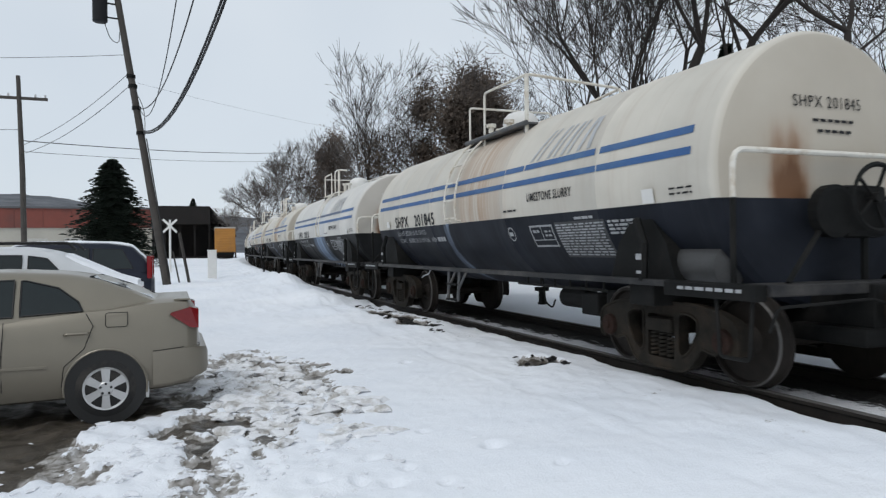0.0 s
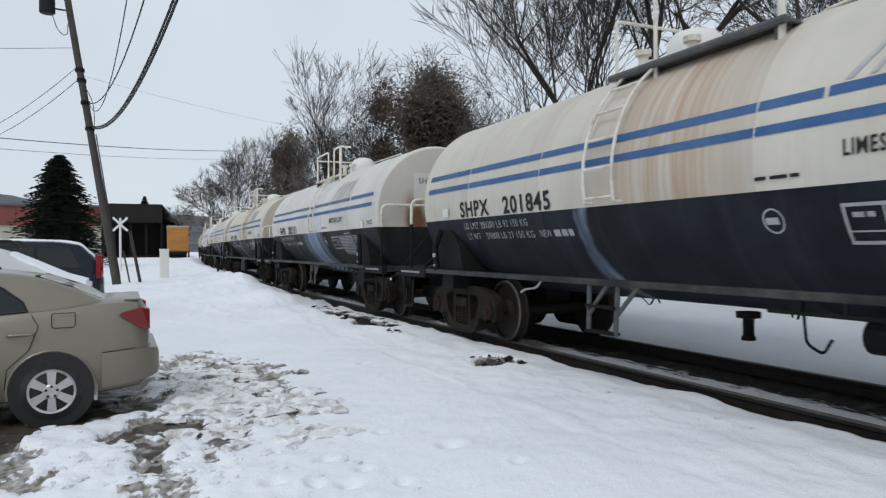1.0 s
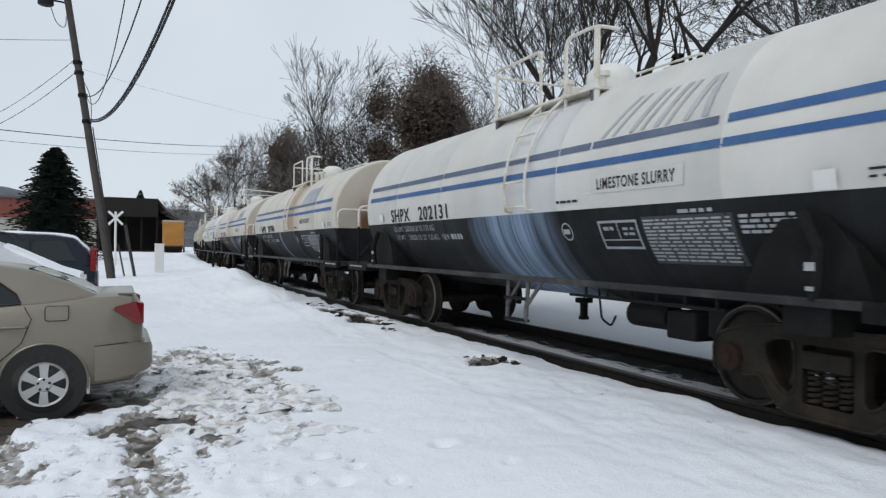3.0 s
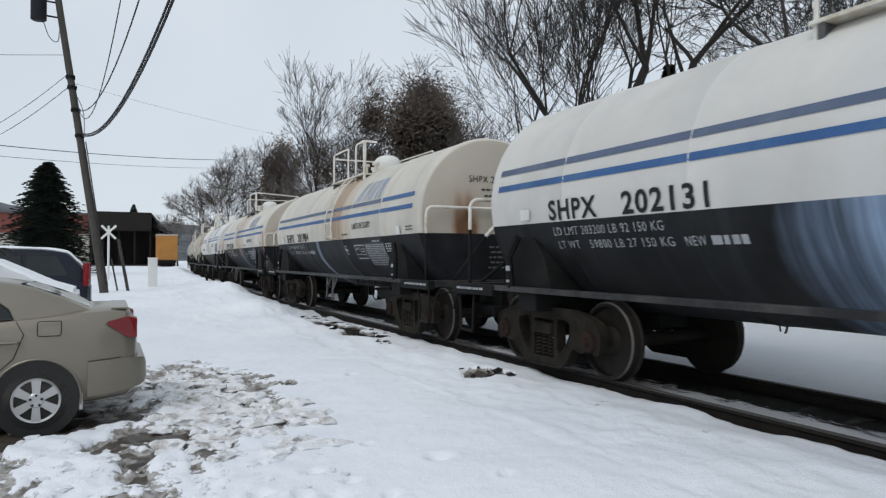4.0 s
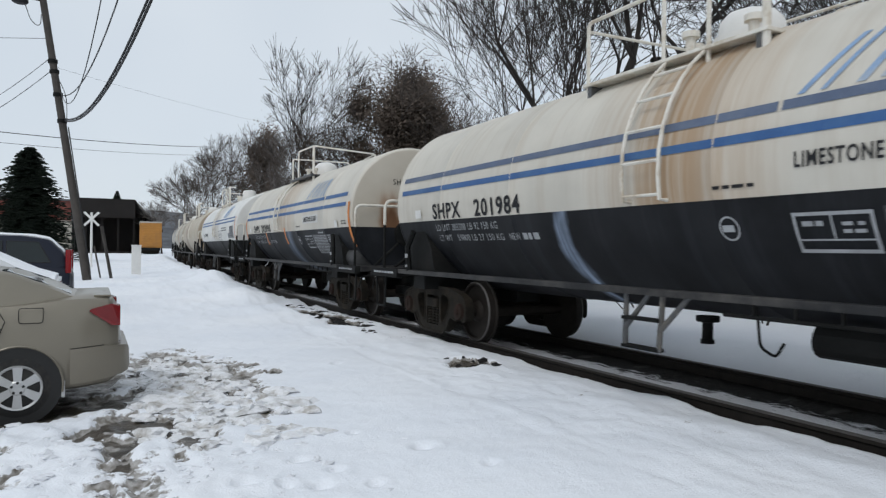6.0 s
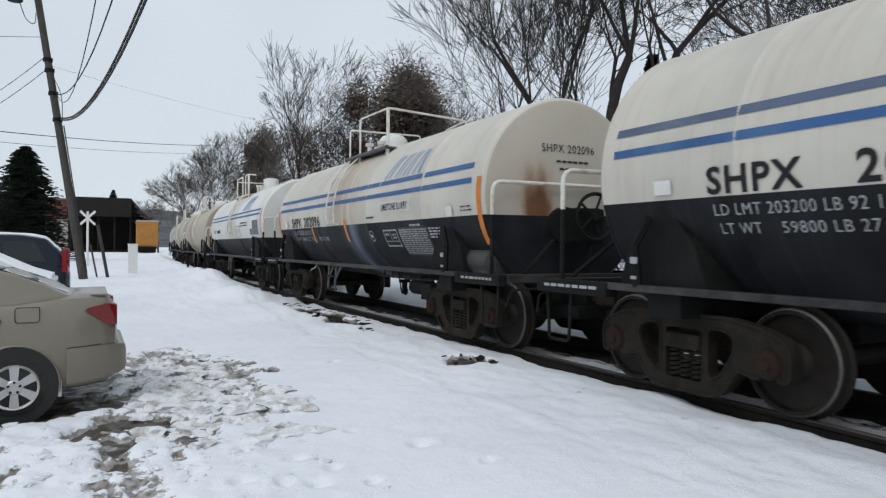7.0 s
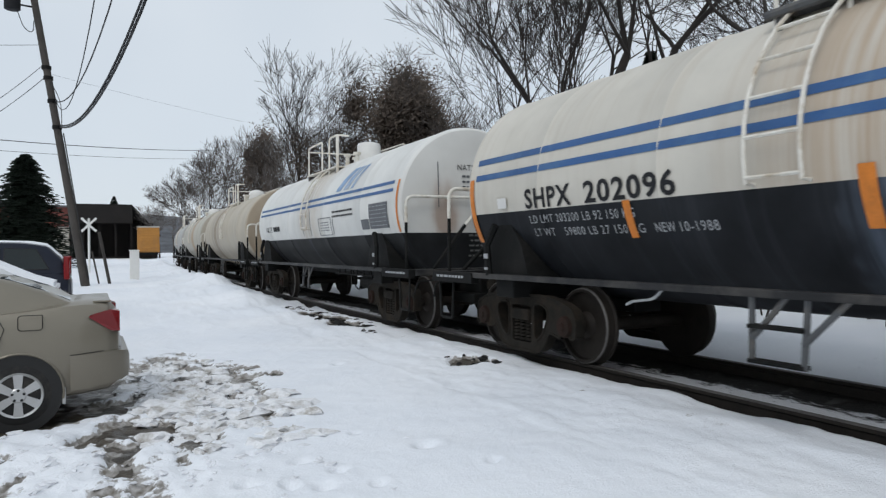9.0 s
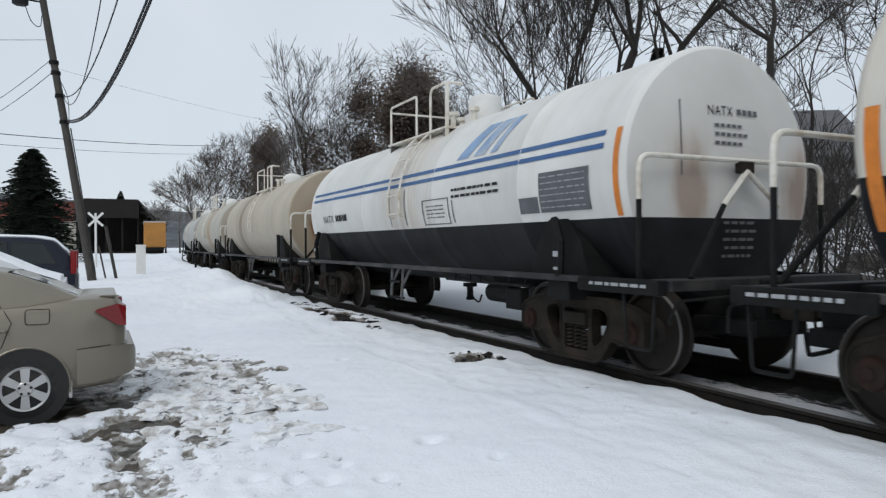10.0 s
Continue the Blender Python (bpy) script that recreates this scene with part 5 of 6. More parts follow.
part("drop_lead", tube(B(), bend([up_pole(9.3, -0.55, -0.1), up_pole(8.7, -0.45, -0.15), up_pole(8.55, -0.2, -0.18), up_pole(9.0, -0.12, -0.16)], 0.2), 0.014, 5), CABLE, pole)
part("riser", tube(B(), [up_pole(0.3, 0.14, -0.12), up_pole(5.3, 0.16, -0.1)], 0.022, 6), CABLE, pole)
for h in (5.5, 6.38, 7.15, 7.5):
    part("clamp", lathe(B(), [(-0.06, 0.15), (0.06, 0.15)], "z", 14, up_pole(h)), BLACK, pole)


def wire(a, b, sag, r=0.012, n=26, label="black overhead cable strung from the pole"):
    a, b = Vector(a), Vector(b)
    pts = [a.lerp(b, i / n) - Vector((0, 0, sag * 4 * (i / n) * (1 - i / n))) for i in range(n + 1)]
    ob = part("overhead_wire", tube(B(), pts, r, 5), CABLE)
    return tagged(ob, label, "overhead wire")


# service cables that pass over the camera to a pole behind it
wire(up_pole(5.5, 0.1, -0.15), (3.39, -1.7, 15.85), 3.85, 0.030)
wire(up_pole(5.56, 0.1, -0.15), (3.27, -1.7, 15.7), 3.80, 0.026)
wire(up_pole(6.35, 0.1, -0.15), (3.00, -1.7, 20.0), 4.90, 0.017)
wire(up_pole(6.4, 0.1, -0.15), (1.68, -1.7, 20.0), 5.96, 0.012)
part("slack_loop", tube(B(), bend([up_pole(7.0, 0.05, -0.18), up_pole(6.4, 0.25, -0.2), up_pole(5.8, 0.2, -0.2), up_pole(5.4, 0.12, -0.18)], 0.3), 0.012, 5), CABLE, pole)


def far_pole(az, dist, top, label):
    x, y = dist * math.sin(radians(az)), dist * math.cos(radians(az))
    ob = thing("utility_pole", label, "utility pole", pose(x, y, ground_z(x, y) - 0.1))
    part("shaft", tube(B(), [(0, 0, -0.4), (-0.06, 0, 5), (-0.2, 0, top)], [0.13, 0.12, 0.09], 10), WOODP, ob)
    part("crossarm", box(B(), -1.3, 1.0, -0.06, 0.06, top - 1.1, top - 0.97, 0.01), WOODP, ob)
    for dx in (-1.2, -0.6, 0.5, 0.9):
        part("insulator", lathe(B(), [(top - 0.97, 0.03), (top - 0.9, 0.05), (top - 0.82, 0.03)], "z", 8, (dx, 0, 0)), PLASTIC, ob)
    return Vector((x - 0.15, y, ground_z(x, y) + top))


q = far_pole(-9.6, 38, 9.5, "weathered wooden utility pole with one crossarm")
wire(up_pole(7.55, -0.12), (q.x, q.y, q.z - 3.35), 0.3, 0.011)
wire(up_pole(7.15, -0.12), (q.x, q.y, q.z - 3.75), 0.35, 0.012)
wire(up_pole(8.25, -0.1), (-22, 34, 9.6), 0.5, 0.009)
wire((q.x, q.y, q.z - 3.1), (26, 96, 16.4), 0.9, 0.022, label="black overhead cable strung across the track")
wire((q.x, q.y, q.z - 3.6), (24, 92, 14.6), 0.8, 0.012, label="thin overhead cable strung across the track")
wire(up_pole(7.3, 0.1), (30, 75, 14.5), 0.8, 0.004, label="thin overhead cable strung across the track")
wire((q.x, q.y, q.z - 2.6), (-26, 30, 6.4), 0.3, 0.012)

cross = thing("crossing_sign", "white crossbuck sign on a post at the crossing", "crossing sign", pose(-0.05, 43, ground_z(0, 43)))
top = 3.06 - ground_z(0, 43)
part("post", tube(B(), [(0, 0, -0.3), (0, 0, top + 0.35)], 0.06, 8), LABELW, cross)
for a in (45, -45):
    part("blade", box(B(), -0.52, 0.52, -0.012, 0.012, -0.06, 0.06, 0.004, pose(0, -0.075 - 0.014 * (a > 0), top, 0, a, 0)), LABELW, cross)
for x0, y0, z0, x1, z1, r in ((0.66, 28, 0.2, 0.29, 2.30, 0.055), (0.30, 28.5, 0.3, 0.06, 1.6, 0.03)):
    ob = tagged(part("guy_guard", tube(B(), [(x0, y0, z0), (x1, y0, z1)], r, 8), WOODP), "leaning grey stake beside the utility pole", "stake")
cab = thing("utility_pedestal", "white utility pedestal standing in the snow", "utility box", pose(1.65, 32, ground_z(1.65, 32)))
part("case", box(B(), -0.18, 0.18, -0.15, 0.15, -0.1, 1.2, 0.02), LABELW, cab)
part("cap", box(B(), -0.195, 0.195, -0.165, 0.165, 1.2, 1.25, 0.015), LABELW, cab)
tagged(part("marker_post", tube(B(), [(3.95, 33, 0.3), (3.95, 33, 1.05)], 0.05, 8), BLACK), "short dark marker post beside the track", "post")

# ---- buildings ----
BRICKRED = simple("red_metal_siding", (0.17, 0.040, 0.026), 0.6, 0, 0.15, 0.4, 6, (0.12, 0.035, 0.026))
CREAMW = simple("cream_block_wall", (0.38, 0.36, 0.31), 0.8, 0, 0.12, 0.3, 5)
DARKW = simple("dark_shed_boards", (0.010, 0.008, 0.007), 0.9, 0, 0.4, 0.5, 8)
ROOFG = simple("grey_roofing", (0.10, 0.10, 0.105), 0.85, 0, 0.25, 0.6, 8)
mill = thing("industrial_building", "long red and cream industrial building", "building", pose(0, 128, 0))
part("wall", box(B(), -75, -3.0, 0, 30, -1, 5.6), CREAMW, mill, "cream block wall")
for i in range(18):
    part("siding_panel", box(B(), -75 + i * 4, -71.03 + i * 4, -0.25, 0, 5.6, 8.7, 0.03), BRICKRED, mill, "red metal siding")
part("roof", box(B(), -75.3, -2.8, -0.5, 30, 8.7, 9.0), ROOFG, mill)
for x in (-14.5, -9.0, -20):
    part("loading_door", box(B(), x - 1.6, x + 1.6, -0.06, 0.02, 0.2, 3.9, 0.02), simple("faded_door_paint", (0.42, 0.41, 0.38), 0.7), mill)
shed = thing("timber_shed", "dark open timber shed with a lean-to", "shed", pose(0, 128, 0))
part("rear_wall", box(B(), -2.9, 10.2, 24, 24.3, 0, 8), DARKW, shed)
part("side_wall", box(B(), -2.9, -2.6, 0, 24, 0, 8.6), DARKW, shed)
part("side_wall", box(B(), 9.9, 10.2, 0, 24, 0, 4.2), DARKW, shed)
bm = extrude_outline(B(), [(-1.0, 9.3), (25, 9.3), (25, 9.0), (-1.0, 8.7)], -3.1, 6.3)
part("roof", bm, DARKW, shed)
bm = B()
v = [bm.verts.new(p) for p in ((6.3, -1, 9.2), (10.6, -1, 4.3), (10.6, 25, 4.3), (6.3, 25, 9.2), (6.3, -1, 8.9), (10.6, -1, 4.0), (10.6, 25, 4.0), (6.3, 25, 8.9))]
for f in ((0, 1, 2, 3), (7, 6, 5, 4), (0, 4, 5, 1), (1, 5, 6, 2), (2, 6, 7, 3), (3, 7, 4, 0)):
    bm.faces.new([v[i] for i in f])
part("lean_to_roof", bm, DARKW, shed)
for x in (-1.0, 1.4, 3.8, 6.2):
    part("post", box(B(), x - 0.15, x + 0.15, -0.1, 0.2, 0, 8.8), DARKW, shed)
part("fascia", box(B(), -3.1, 6.3, -1.15, -1.0, 6.2, 9.1), DARKW, shed)
# near-black sheets added across and under the shed to paint its inner shade
part("partition", box(B(), -2.6, 9.9, 5.0, 5.2, 0, 6.5), DARKW, shed)
part("floor", box(B(), -2.6, 9.9, -1.0, 24, 0.3, 0.66), DARKW, shed)
wagon = thing("boxcar", "orange boxcar standing in front of the shed", "boxcar", pose(7.7, 112, 0.5, 0, 0, -3))
OCHRE = simple("orange_boxcar_paint", (0.42, 0.19, 0.035), 0.6, 0, 0.15, 0.7, 8, (0.30, 0.14, 0.04))
part("body", box(B(), -1.5, 1.5, 0, 14, 0.9, 4.55, 0.05), OCHRE, wagon)
part("roof", box(B(), -1.55, 1.55, -0.05, 14.05, 4.55, 4.75, 0.04), simple("galvanised_roof", (0.42, 0.40, 0.36), 0.6, 0.2), wagon)
for i in range(9):
    part("end_rib", box(B(), -1.42, 1.42, -0.06, 0.0, 1.1 + i * 0.38, 1.2 + i * 0.38, 0.02), OCHRE, wagon)
part("underframe", box(B(), -1.3, 1.3, -0.3, 14.3, 0.5, 0.9), BLACK, wagon)
for y in (1.8, 12.2):
    part("truck", box(B(), -1.1, 1.1, y - 1.2, y + 1.2, 0.0, 0.55, 0.1), GRIME, wagon)
house = thing("house", "grey house with a dark roof and chimney behind trees", "house", pose(31.5, 27.5, 2.2, 0, 0, -30))
part("wall", box(B(), -5, 5, -4, 4, -1.5, 3.6), simple("grey_clapboard", (0.22, 0.22, 0.22), 0.8), house)
bm = extrude_outline(B(), [(-4.5, 3.4), (0, 6.4), (4.5, 3.4), (4.5, 3.6), (0, 6.65), (-4.5, 3.6)], -5.4, 5.4)
part("roof", bm, ROOFG, house)
part("gable", extrude_outline(B(), [(-4, 3.5), (0, 6.3), (4, 3.5)], -5.0, -4.8), house.children[0].data.materials[0], house)
part("chimney", box(B(), -1.8, -1.1, -0.35, 0.35, 5.4, 7.6, 0.02), simple("chimney_brick", (0.14, 0.08, 0.06), 0.9), house)
for x in (-3.0, 0.0, 3.0):
    w = part("window", box(B(), x - 0.5, x + 0.5, -4.05, -3.98, 0.9, 2.3, 0.02), GLASS, house)
    part("frame", tube(B(), [(x - 0.52, -4.06, 0.88), (x + 0.52, -4.06, 0.88), (x + 0.52, -4.06, 2.32), (x - 0.52, -4.06, 2.32), (x - 0.52, -4.06, 0.88)], 0.05, 4), LABELW, w)

# ---- wooded hills far behind ----
HILLM, n, l, b = node_mat("bare_winter_woods")
c = ramp(n, l, noise_at(n, l, 0.05, 6, rough=0.75), 0.35, 0.7, (0.05, 0.053, 0.060), (0.15, 0.158, 0.175))
l.new(c, b.inputs["Base Color"])
b.inputs["Roughness"].default_value = 0.95
vs, fs, cols = [], [], 260
for i in range(cols + 1):
    az = -75 + 150 * i / cols
    el = 2.5 + 1.5 * smooth(4, -9, az) + 1.6 * smooth(10, 40, az) + 0.35 * noise.noise((az * 0.13, 0, 0)) + 0.10 * noise.noise((az * 1.9, 0, 0)) + 0.05 * noise.noise((az * 7, 0, 0))
    for d, f in ((420, -0.05), (560, 0.62), (700, 1.0), (900, 0.9)):
        z = 1.6 + 700 * math.tan(radians(el)) * f
        vs.append((d * math.sin(radians(az)), d * math.cos(radians(az)), z if f > 0 else -3))
for i in range(cols):
    fs += [(i * 4 + k, i * 4 + 4 + k, i * 4 + 5 + k, i * 4 + 1 + k) for k in range(3)]
me = bpy.data.meshes.new("wooded_hill")
me.from_pydata(vs, [], fs)
me.materials.append(HILLM)
tagged(new("backdrop", me), "bare wooded hills under a grey sky", "hills", kind="structure")

# ---- trees ----
BARK = simple("dark_wet_bark", (0.026, 0.021, 0.018), 0.9, 0, 0.4, 3, 30)
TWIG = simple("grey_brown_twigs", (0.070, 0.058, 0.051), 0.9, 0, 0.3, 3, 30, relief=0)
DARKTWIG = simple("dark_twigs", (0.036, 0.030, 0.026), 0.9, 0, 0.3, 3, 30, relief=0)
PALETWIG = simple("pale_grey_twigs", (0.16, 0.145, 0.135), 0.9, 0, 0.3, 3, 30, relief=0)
DEAD = simple("brown_dead_leaves", (0.115, 0.088, 0.069), 0.9, 0, 0.45, 1.2, 20, relief=0)
NEEDLE = simple("dark_spruce_needles", (0.016, 0.026, 0.016), 0.85, 0, 0.5, 1.5, 12, relief=0)


def grow(segs, p, d, length, r, depth, rng, spread=0.5, lift=0.12, kids=(2, 3), thin=0.66, short=0.82, least=0.010, bushy=0.6):
    """One bough and all that grows from it, as tapered pieces."""
    steps = 4 if depth > 3 else 3 if depth > 1 else 2
    q, rr = p, r
    for i in range(steps):
        d = (d + Vector((rng.gauss(0, 0.075), rng.gauss(0, 0.075), rng.gauss(0, 0.05) + lift * 0.3))).normalized()
        e = q + d * (length / steps)
        r2 = max(least, r + (r * thin - r) * (i + 1) / steps)
        segs.append((q, e, rr, r2))
        q, rr = e, r2
        if depth > 0 and i >= 1 and rng.random() < bushy:
            side = (d + Vector((rng.gauss(0, 1), rng.gauss(0, 1), rng.gauss(0.2, 0.6))).normalized() * 0.9).normalized()
            grow(segs, q, side, length * short * 0.85, max(least, rr * 0.5), depth - 1 if depth < 3 else depth - 2, rng, spread, lift, kids, thin, short, least, bushy)
    if depth > 0:
        for _ in range(rng.randint(*kids)):
            nd = (d + Vector((rng.gauss(0, spread), rng.gauss(0, spread), rng.gauss(lift, spread * 0.55)))).normalized()
            grow(segs, q, nd, length * short * rng.uniform(0.8, 1.15), max(least, rr * rng.uniform(0.62, 0.85)), depth - 1, rng, spread, lift, kids, thin, short, least, bushy)


def wood(name, segs, material, parent, sides):
    vs, fs = [], []
    for a, b, r0, r1 in segs:
        d = (b - a).normalized()
        u = d.orthogonal().normalized()
        w = d.cross(u)
        base = len(vs)
        for p, r in ((a, r0), (b, r1)):
            for k in range(sides):
                t = 2 * math.pi * k / sides
                vs.append(p + u * (r * math.cos(t)) + w * (r * math.sin(t)))
        fs += [(base + k, base + (k + 1) % sides, base + sides + (k + 1) % sides, base + sides + k) for k in range(sides)]
    me = bpy.data.meshes.new(name)
    me.from_pydata(vs, [], fs)
    me.materials.append(material)
    me.shade_smooth()
    ob = new(name, me)
    ob.parent = parent
    return ob


def tree(az, dist, height, seed, label, trunk_r=0.2, depth=6, lean=(0, 0), spread=0.42, lift=0.14, bark=None, twig=None, bole=0.22, stems=1, least=0.012, bushy=0.6, kids=(2, 3)):
    x, y = dist * math.sin(radians(az)), dist * math.cos(radians(az))
    base = Vector((x, y, ground_z(x, y) - 0.15))
    rng, segs = random.Random(seed), []
    total = sum(0.76 ** i for i in range(depth))
    for s in range(stems):
        d = Vector((lean[0] + (rng.gauss(0, 0.16) if stems > 1 else 0), lean[1] + (rng.gauss(0, 0.10) if stems > 1 else 0), 1)).normalized()
        top = base + d * (height * bole) + Vector((rng.gauss(0, 0.1), 0, 0))
        segs.append((base + Vector((s * 0.22, 0, 0)), top, trunk_r * 1.25, trunk_r))
        grow(segs, top, d, height * (1 - bole) / total * 1.18, trunk_r * 0.92, depth, rng, spread, lift, kids, least=least, bushy=bushy)
    k = height / (max(s[1].z for s in segs) - base.z)
    segs = [(base + (a - base) * k, base + (b - base) * k, r0, r1) for a, b, r0, r1 in segs]
    ob = thing("tree", label, "tree", group="bare trees along the track")
    wood("trunk", [s for s in segs if s[2] >= 0.055], bark or BARK, ob, 7)
    wood("crown", [s for s in segs if s[2] < 0.055], twig or TWIG, ob, 3)
    return ob


def leafy(ob, az, dist, z0, z1, rx, seed, count, material, size=0.16, name="foliage"):
    """A ragged mass of small dead leaves hung through a crown."""
    rng = random.Random(seed)
    cx, cy = dist * math.sin(radians(az)), dist * math.cos(radians(az))
    vs, fs = [], []
    lumps = [(rng.gauss(0, 0.42), rng.gauss(0, 0.42), rng.uniform(0.05, 0.98), rng.uniform(0.16, 0.36)) for _ in range(80)]
    for _ in range(count):
        lx, ly, lz, lr = rng.choice(lumps)
        wide = math.sqrt(max(0.05, 1 - (2 * lz - 1.0) ** 2 * 0.8))
        p = Vector((cx + rx * (lx * wide + rng.gauss(0, lr * 0.5)), cy + rx * (ly * wide + rng.gauss(0, lr * 0.5)), z0 + (z1 - z0) * (lz + rng.gauss(0, lr * 0.22))))
        a = Vector((rng.gauss(0, 1), rng.gauss(0, 1), rng.gauss(0, 1))).normalized()
        b = a.orthogonal().normalized()
        s = size * rng.uniform(0.5, 1.3)
        k = len(vs)
        vs += [p + a * s, p + b * s * 0.55, p - a * s, p - b * s * 0.55]
        fs.append((k, k + 1, k + 2, k + 3))
    me = bpy.data.meshes.new(name)
    me.from_pydata(vs, [], fs)
    me.materials.append(material)
    o = new(name, me)
    o.parent = ob
    return o


tree(14.9, 45, 14.2, 3, "slender bare tree with fine twigs against the sky", 0.15, 6, spread=0.36, lift=0.16, twig=DARKTWIG, bole=0.24, least=0.011, bushy=0.45)
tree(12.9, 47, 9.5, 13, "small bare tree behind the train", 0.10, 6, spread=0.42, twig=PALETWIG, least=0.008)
tree(16.6, 44, 9.5, 14, "small bare tree behind the train", 0.10, 6, spread=0.5, least=0.008)
tree(19.6, 43, 11.0, 4, "broad bare tree with a tangled crown", 0.16, 6, spread=0.5, lift=0.06, least=0.008)
t = tree(23.4, 42, 12.4, 5, "bushy brown tree holding its dead leaves", 0.22, 6, spread=0.55, lift=0.05, least=0.008)
leafy(t, 23.0, 42, 0.3, 11.8, 3.8, 6, 110000, DEAD, 0.10)
t = tree(20.4, 45, 8.5, 25, "bushy brown tree half covered in dead leaves", 0.15, 5, spread=0.55, lift=0.05, least=0.008)
leafy(t, 20.6, 45, 1.2, 8.0, 2.4, 26, 7000, DEAD, 0.10)
tree(26.6, 44, 11.0, 7, "bare grey tree behind the train", 0.14, 6, spread=0.5, least=0.008)
for i, (az, d, h, s) in enumerate(((6.8, 74, 10.2, 31), (8.4, 70, 12.0, 32), (9.8, 72, 12.2, 33), (10.9, 68, 11.6, 34), (7.6, 80, 11.2, 35), (13.6, 60, 8.6, 36))):
    tree(az, d, h, s, "rounded bare tree in the row beyond the train", 0.13, 6, spread=0.48, lift=0.08, least=0.012, twig=TWIG)
t = tree(12.1, 66, 11.8, 38, "dense brown tree in the row beyond the train", 0.16, 5, spread=0.4, lift=0.2, least=0.012)
leafy(t, 12.1, 66, 1.0, 11.9, 2.6, 39, 22000, DEAD, 0.13)
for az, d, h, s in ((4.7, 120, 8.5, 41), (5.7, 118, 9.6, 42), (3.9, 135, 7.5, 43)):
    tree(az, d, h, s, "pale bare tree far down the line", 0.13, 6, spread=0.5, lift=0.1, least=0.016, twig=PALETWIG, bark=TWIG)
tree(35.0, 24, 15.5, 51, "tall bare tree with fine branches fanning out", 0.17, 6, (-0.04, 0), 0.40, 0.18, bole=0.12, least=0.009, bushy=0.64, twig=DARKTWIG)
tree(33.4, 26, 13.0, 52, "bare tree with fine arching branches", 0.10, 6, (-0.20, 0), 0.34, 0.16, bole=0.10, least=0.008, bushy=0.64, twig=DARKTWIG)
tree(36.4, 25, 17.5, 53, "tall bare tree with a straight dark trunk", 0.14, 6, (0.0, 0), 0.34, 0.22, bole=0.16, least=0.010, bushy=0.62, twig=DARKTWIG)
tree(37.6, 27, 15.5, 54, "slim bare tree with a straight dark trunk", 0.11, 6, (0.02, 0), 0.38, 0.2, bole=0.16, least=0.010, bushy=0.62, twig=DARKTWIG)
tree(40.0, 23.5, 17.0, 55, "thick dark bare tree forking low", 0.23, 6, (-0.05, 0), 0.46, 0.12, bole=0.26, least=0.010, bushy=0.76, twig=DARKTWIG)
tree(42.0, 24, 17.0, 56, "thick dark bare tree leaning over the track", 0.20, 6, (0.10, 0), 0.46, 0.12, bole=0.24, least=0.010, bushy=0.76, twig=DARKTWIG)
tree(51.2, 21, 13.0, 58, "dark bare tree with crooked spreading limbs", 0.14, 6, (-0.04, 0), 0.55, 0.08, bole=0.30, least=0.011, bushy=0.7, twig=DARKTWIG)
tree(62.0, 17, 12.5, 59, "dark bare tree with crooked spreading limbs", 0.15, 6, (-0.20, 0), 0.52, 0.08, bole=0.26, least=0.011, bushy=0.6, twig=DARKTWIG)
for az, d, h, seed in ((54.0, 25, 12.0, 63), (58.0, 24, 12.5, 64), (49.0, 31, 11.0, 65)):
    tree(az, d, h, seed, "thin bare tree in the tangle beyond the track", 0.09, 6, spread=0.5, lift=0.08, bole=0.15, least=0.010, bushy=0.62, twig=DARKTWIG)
tree(29.0, 40, 9.5, 60, "bare grey tree behind the train", 0.12, 6, spread=0.5, least=0.008)
tree(45.5, 34, 8.5, 61, "bare grey tree near the house", 0.14, 6, spread=0.5, least=0.008)


def spruce(az, dist, height, width, seed, label):
    x, y = dist * math.sin(radians(az)), dist * math.cos(radians(az))
    z = ground_z(x, y)
    rng = random.Random(seed)
    ob = thing("spruce_tree", label, "conifer", pose(x, y, z - 0.1))
    part("trunk", tube(B(), [(0, 0, 0), (0, 0, height * 0.98)], [height * 0.018, 0.02], 8), BARK, ob)
    vs, fs = [], []
    for i in range(int(height * 6)):
        f = (i + rng.random()) / (height * 6)
        h = height * (0.03 + 0.97 * f)
        reach = width * (1 - f) ** 0.62 * rng.uniform(0.8, 1.12) + 0.06
        for k in range(24):
            a = rng.uniform(0, 2 * math.pi)
            u, w = Vector((math.cos(a), math.sin(a), 0)), Vector((-math.sin(a), math.cos(a), 0))
            ln = reach * rng.uniform(0.65, 1.08)
            for j in range(7):
                t = (j + 0.6) / 7
                c = u * (ln * t) + Vector((0, 0, h + 0.10 * ln * t - 0.34 * ln * t * t + rng.gauss(0, 0.03)))
                for sgn in (-1, 1):
                    tip = c + (u * 0.5 + w * sgn).normalized() * (0.16 + 0.20 * ln * (1 - t * 0.5)) + Vector((0, 0, -0.07))
                    b0 = len(vs)
                    vs += [c - u * 0.07, c + u * 0.09, tip, c - Vector((0, 0, 0.09))]
                    fs += [(b0, b0 + 1, b0 + 2), (b0, b0 + 2, b0 + 3)]
    me = bpy.data.meshes.new("foliage")
    me.from_pydata(vs, [], fs)
    me.materials.append(NEEDLE)
    new("foliage", me).parent = ob
    return ob


spruce(-4.0, 60, 8.6, 4.2, 71, "dark green spruce standing beyond the parked cars")
spruce(1.6, 165, 13.0, 2.6, 72, "dark green spruce showing above the shed roof")
spruce(43.2, 34, 8.8, 1.25, 73, "dark green spruce among the bare trees")

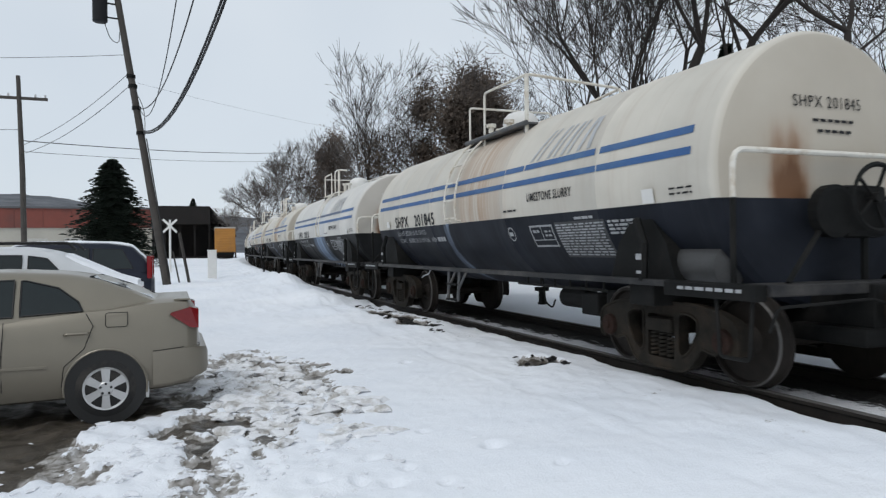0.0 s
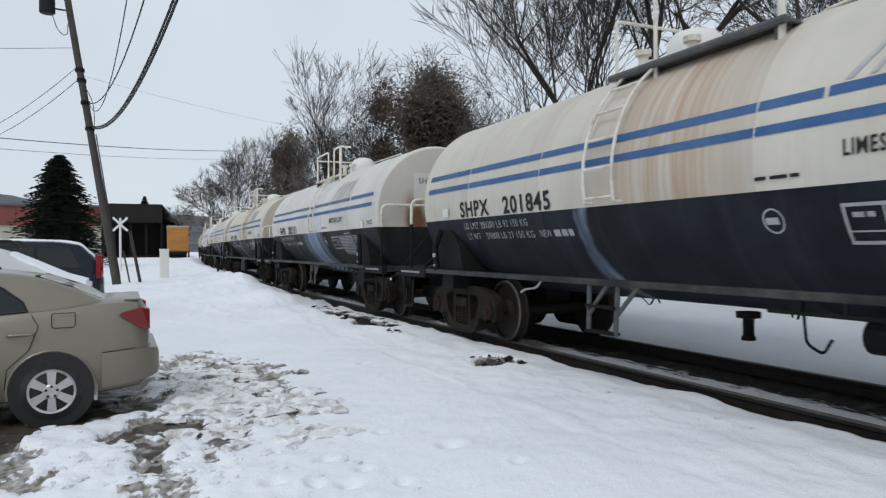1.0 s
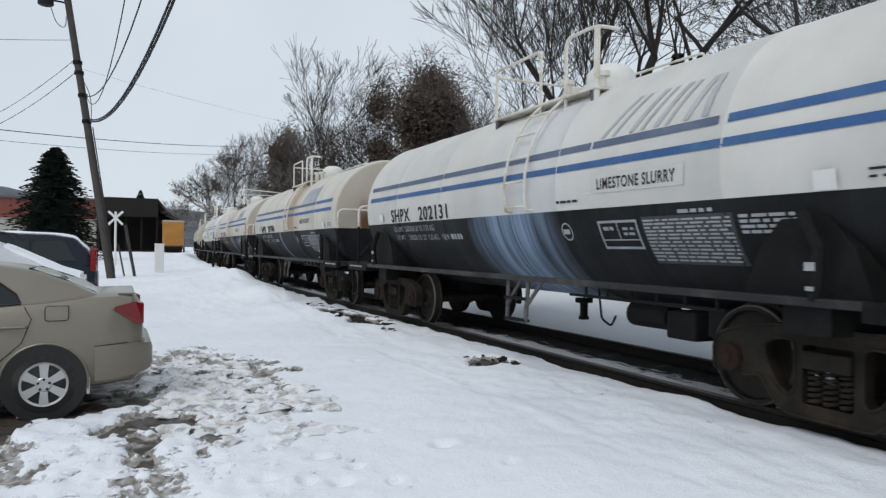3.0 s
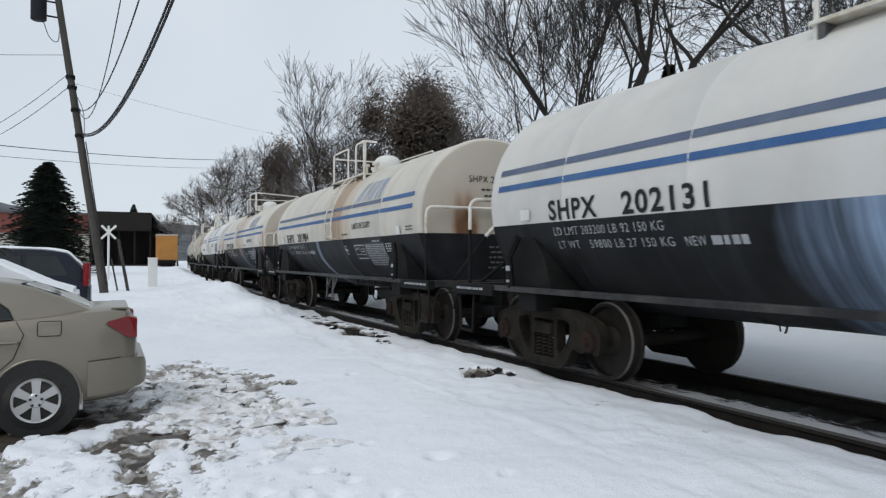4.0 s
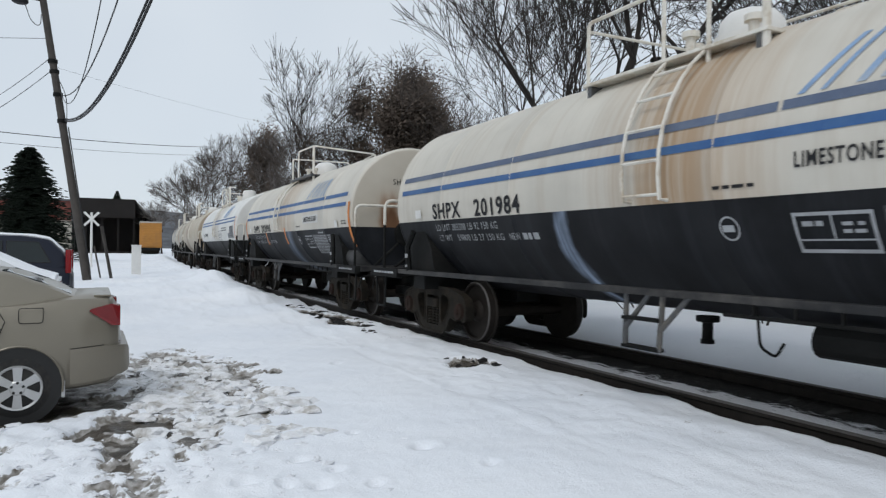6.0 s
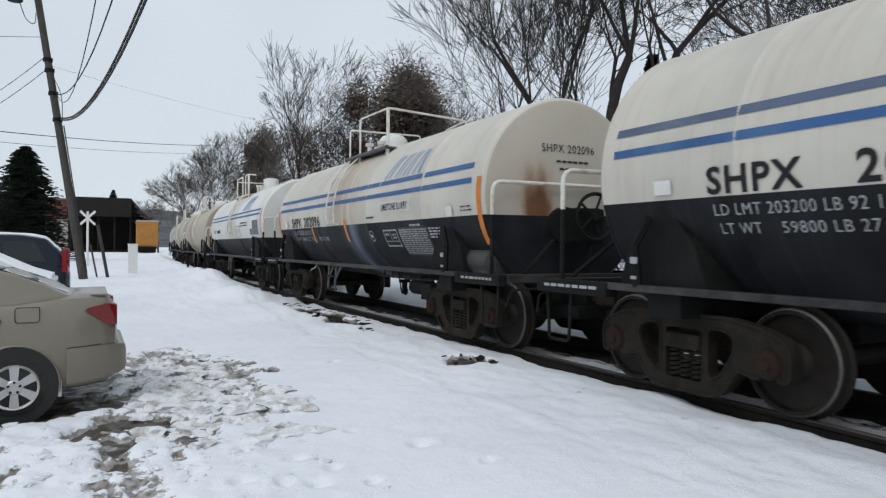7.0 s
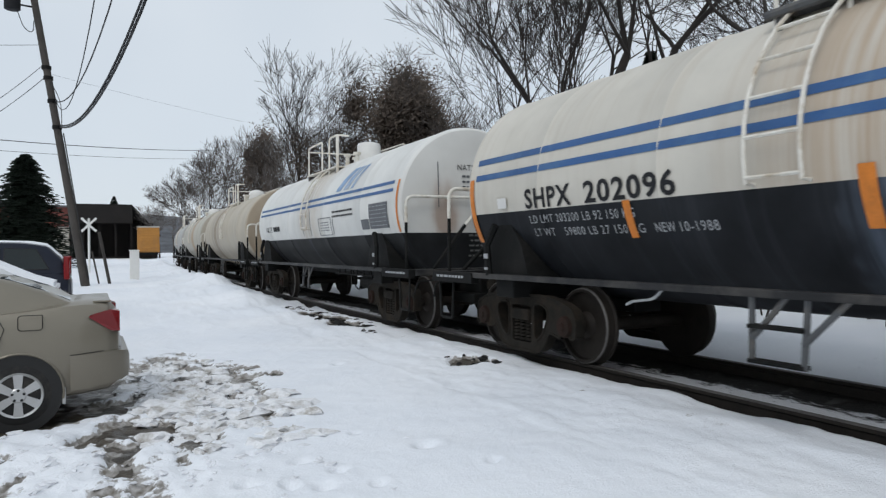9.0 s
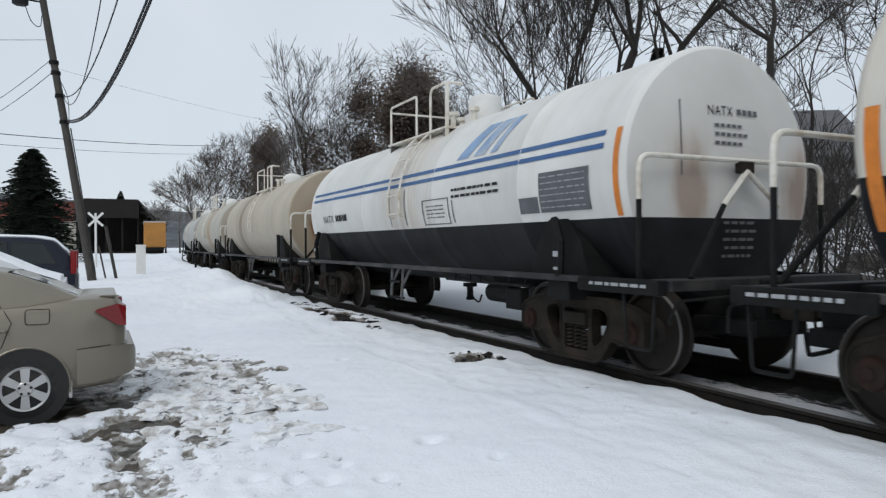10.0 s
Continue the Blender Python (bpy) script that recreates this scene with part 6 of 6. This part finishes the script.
# brush on the far side of the track
segs, rng = [], random.Random(80)
for i in range(330):
    s, u = rng.uniform(-4, 40), rng.uniform(3.4, 14)
    p = on_track(s, u)[0]
    p.z = ground_z(p.x, p.y) - 0.05
    for k in range(rng.randint(1, 3)):
        d = Vector((rng.gauss(0, 0.35), rng.gauss(0, 0.35), 1)).normalized()
        grow(segs, p + Vector((rng.gauss(0, 0.1), rng.gauss(0, 0.1), 0)), d, rng.uniform(0.5, 1.5), rng.uniform(0.012, 0.03), 3, rng, 0.5, 0.1, least=0.005)
for i in range(45):
    p = on_track(rng.uniform(-1, 13), rng.uniform(3.4, 8))[0]
    p.z = ground_z(p.x, p.y) - 0.05
    for k in range(3):
        d = Vector((rng.gauss(0, 0.5), rng.gauss(0, 0.5), 1)).normalized()
        grow(segs, p + Vector((rng.gauss(0, 0.15), rng.gauss(0, 0.15), 0)), d, rng.uniform(0.5, 1.1), rng.uniform(0.012, 0.024), 3, rng, 0.6, 0.02, least=0.006)
brush = wood("brush", segs, DARKTWIG, None, 3)
tagged(brush, "tangled bare brush growing out of the snow", "brush", kind="stuff")
vs, fs = [], []
for i in range(60):
    s, u = rng.uniform(0, 26), rng.uniform(4.5, 11)
    p = on_track(s, u)[0]
    p.z = ground_z(p.x, p.y) + 0.05
    ico = B()
    bmesh.ops.create_icosphere(ico, subdivisions=2, radius=rng.uniform(0.15, 0.5))
    base = len(vs)
    ico.verts.index_update()
    vs += [p + Vector((v.co.x * 1.3, v.co.y, v.co.z * 0.7)) * (1 + 0.3 * noise.noise(v.co * 3 + Vector((i, 0, 0)))) for v in ico.verts]
    fs += [tuple(base + v.index for v in f.verts) for f in ico.faces]
    ico.free()
me = bpy.data.meshes.new("rubble")
me.from_pydata(vs, [], fs)
me.materials.append(simple("snow_dusted_stone", (0.085, 0.075, 0.068), 0.9, 0, 0.4, 2, 20, (0.30, 0.29, 0.28)))
me.shade_smooth()
tagged(new("rubble", me), "snow-dusted stones on the bank beyond the track", "stones", kind="stuff")


def clods(name, label, category, count, seed, place, sizes, material):
    """Loose frozen lumps strewn over the ground."""
    rng, vs, fs = random.Random(seed), [], []
    ico = B()
    bmesh.ops.create_icosphere(ico, subdivisions=2, radius=1)
    ico.verts.index_update()
    shape, faces = [v.co.copy() for v in ico.verts], [tuple(v.index for v in f.verts) for f in ico.faces]
    ico.free()
    for i in range(count):
        x, y = place(rng)
        r = rng.uniform(*sizes) * rng.uniform(0.5, 1.0)
        turn = Matrix.Rotation(rng.uniform(0, 6.28), 3, "Z")
        p = Vector((x, y, ground_z(x, y, bare_at(x, y)) - r * 0.08))
        base = len(vs)
        vs += [p + turn @ Vector((c.x * r * 1.5, c.y * r, c.z * r * 0.45)) * (1 + 0.9 * noise.noise(c * 1.6 + Vector((i * 1.3, 0, 0)))) for c in shape]
        fs += [tuple(base + k for k in f) for f in faces]
    me = bpy.data.meshes.new(name)
    me.from_pydata(vs, [], fs)
    me.materials.append(material)
    return tagged(new(name, me), label, category, kind="stuff")


STONE = simple("black_ballast_lumps", (0.012, 0.011, 0.010), 0.9, 0, 0.5, 8, 40, relief=0.4)
SPOTS = ((4.24, 7.84), (4.42, 7.66), (4.2, 14.7), (4.45, 13.9), (4.3, 12.9), (4.35, 12.2), (4.1, 16.2), (4.38, 13.3))
clods("dark_clods", "black lumps of ballast kicked onto the snow bank", "clods", 110, 93, lambda g: (lambda c: (c[0] + g.gauss(0, 0.07), c[1] + g.gauss(0, 0.16)))(g.choice(SPOTS)), (0.03, 0.09), STONE)
ICE = simple("dirty_frozen_snow", (0.76, 0.765, 0.78), 0.8, 0, 0.12, 7, 30, (0.36, 0.335, 0.30), 0.5)
clods("frozen_clods", "frozen lumps of dirty snow churned up by cars", "snow clods", 330, 90, lambda g: (min(1.9, max(0.42, g.gauss(1.0, 0.36))), min(11.2, max(5.9, g.gauss(8.4, 1.5)))), (0.05, 0.17), ICE)
clods("snow_lumps", "small lumps of snow on the trodden lot", "snow clods", 260, 91, lambda g: (g.gauss(0.2, 0.8), g.gauss(5.6, 0.9)), (0.015, 0.05), simple("clean_frozen_snow", (0.74, 0.75, 0.78), 0.8, 0, 0.12, 5, 30, relief=0.3))
clods("ballast_clods", "dark clods of ballast thrown onto the snow", "clods", 60, 92, lambda g: (g.gauss(4.4, 0.16), g.uniform(11, 17)), (0.02, 0.07), BALLAST)


def motions():
    for car, s0 in MOVERS:
        rows = []
        for i in range(21):
            p, a = on_track(s0 - SPEED * i * 0.5)
            rows.append((i * 0.5, pose(p.x, p.y, RAIL, 0, 0, -math.degrees(a))))
        walk(car, rows)
    for ws, y in WHEELSETS:
        walk(ws, [(i * 0.1, pose(0, y, 0.43, math.degrees(SPEED * i * 0.1 / 0.43))) for i in range(101)])


motions()
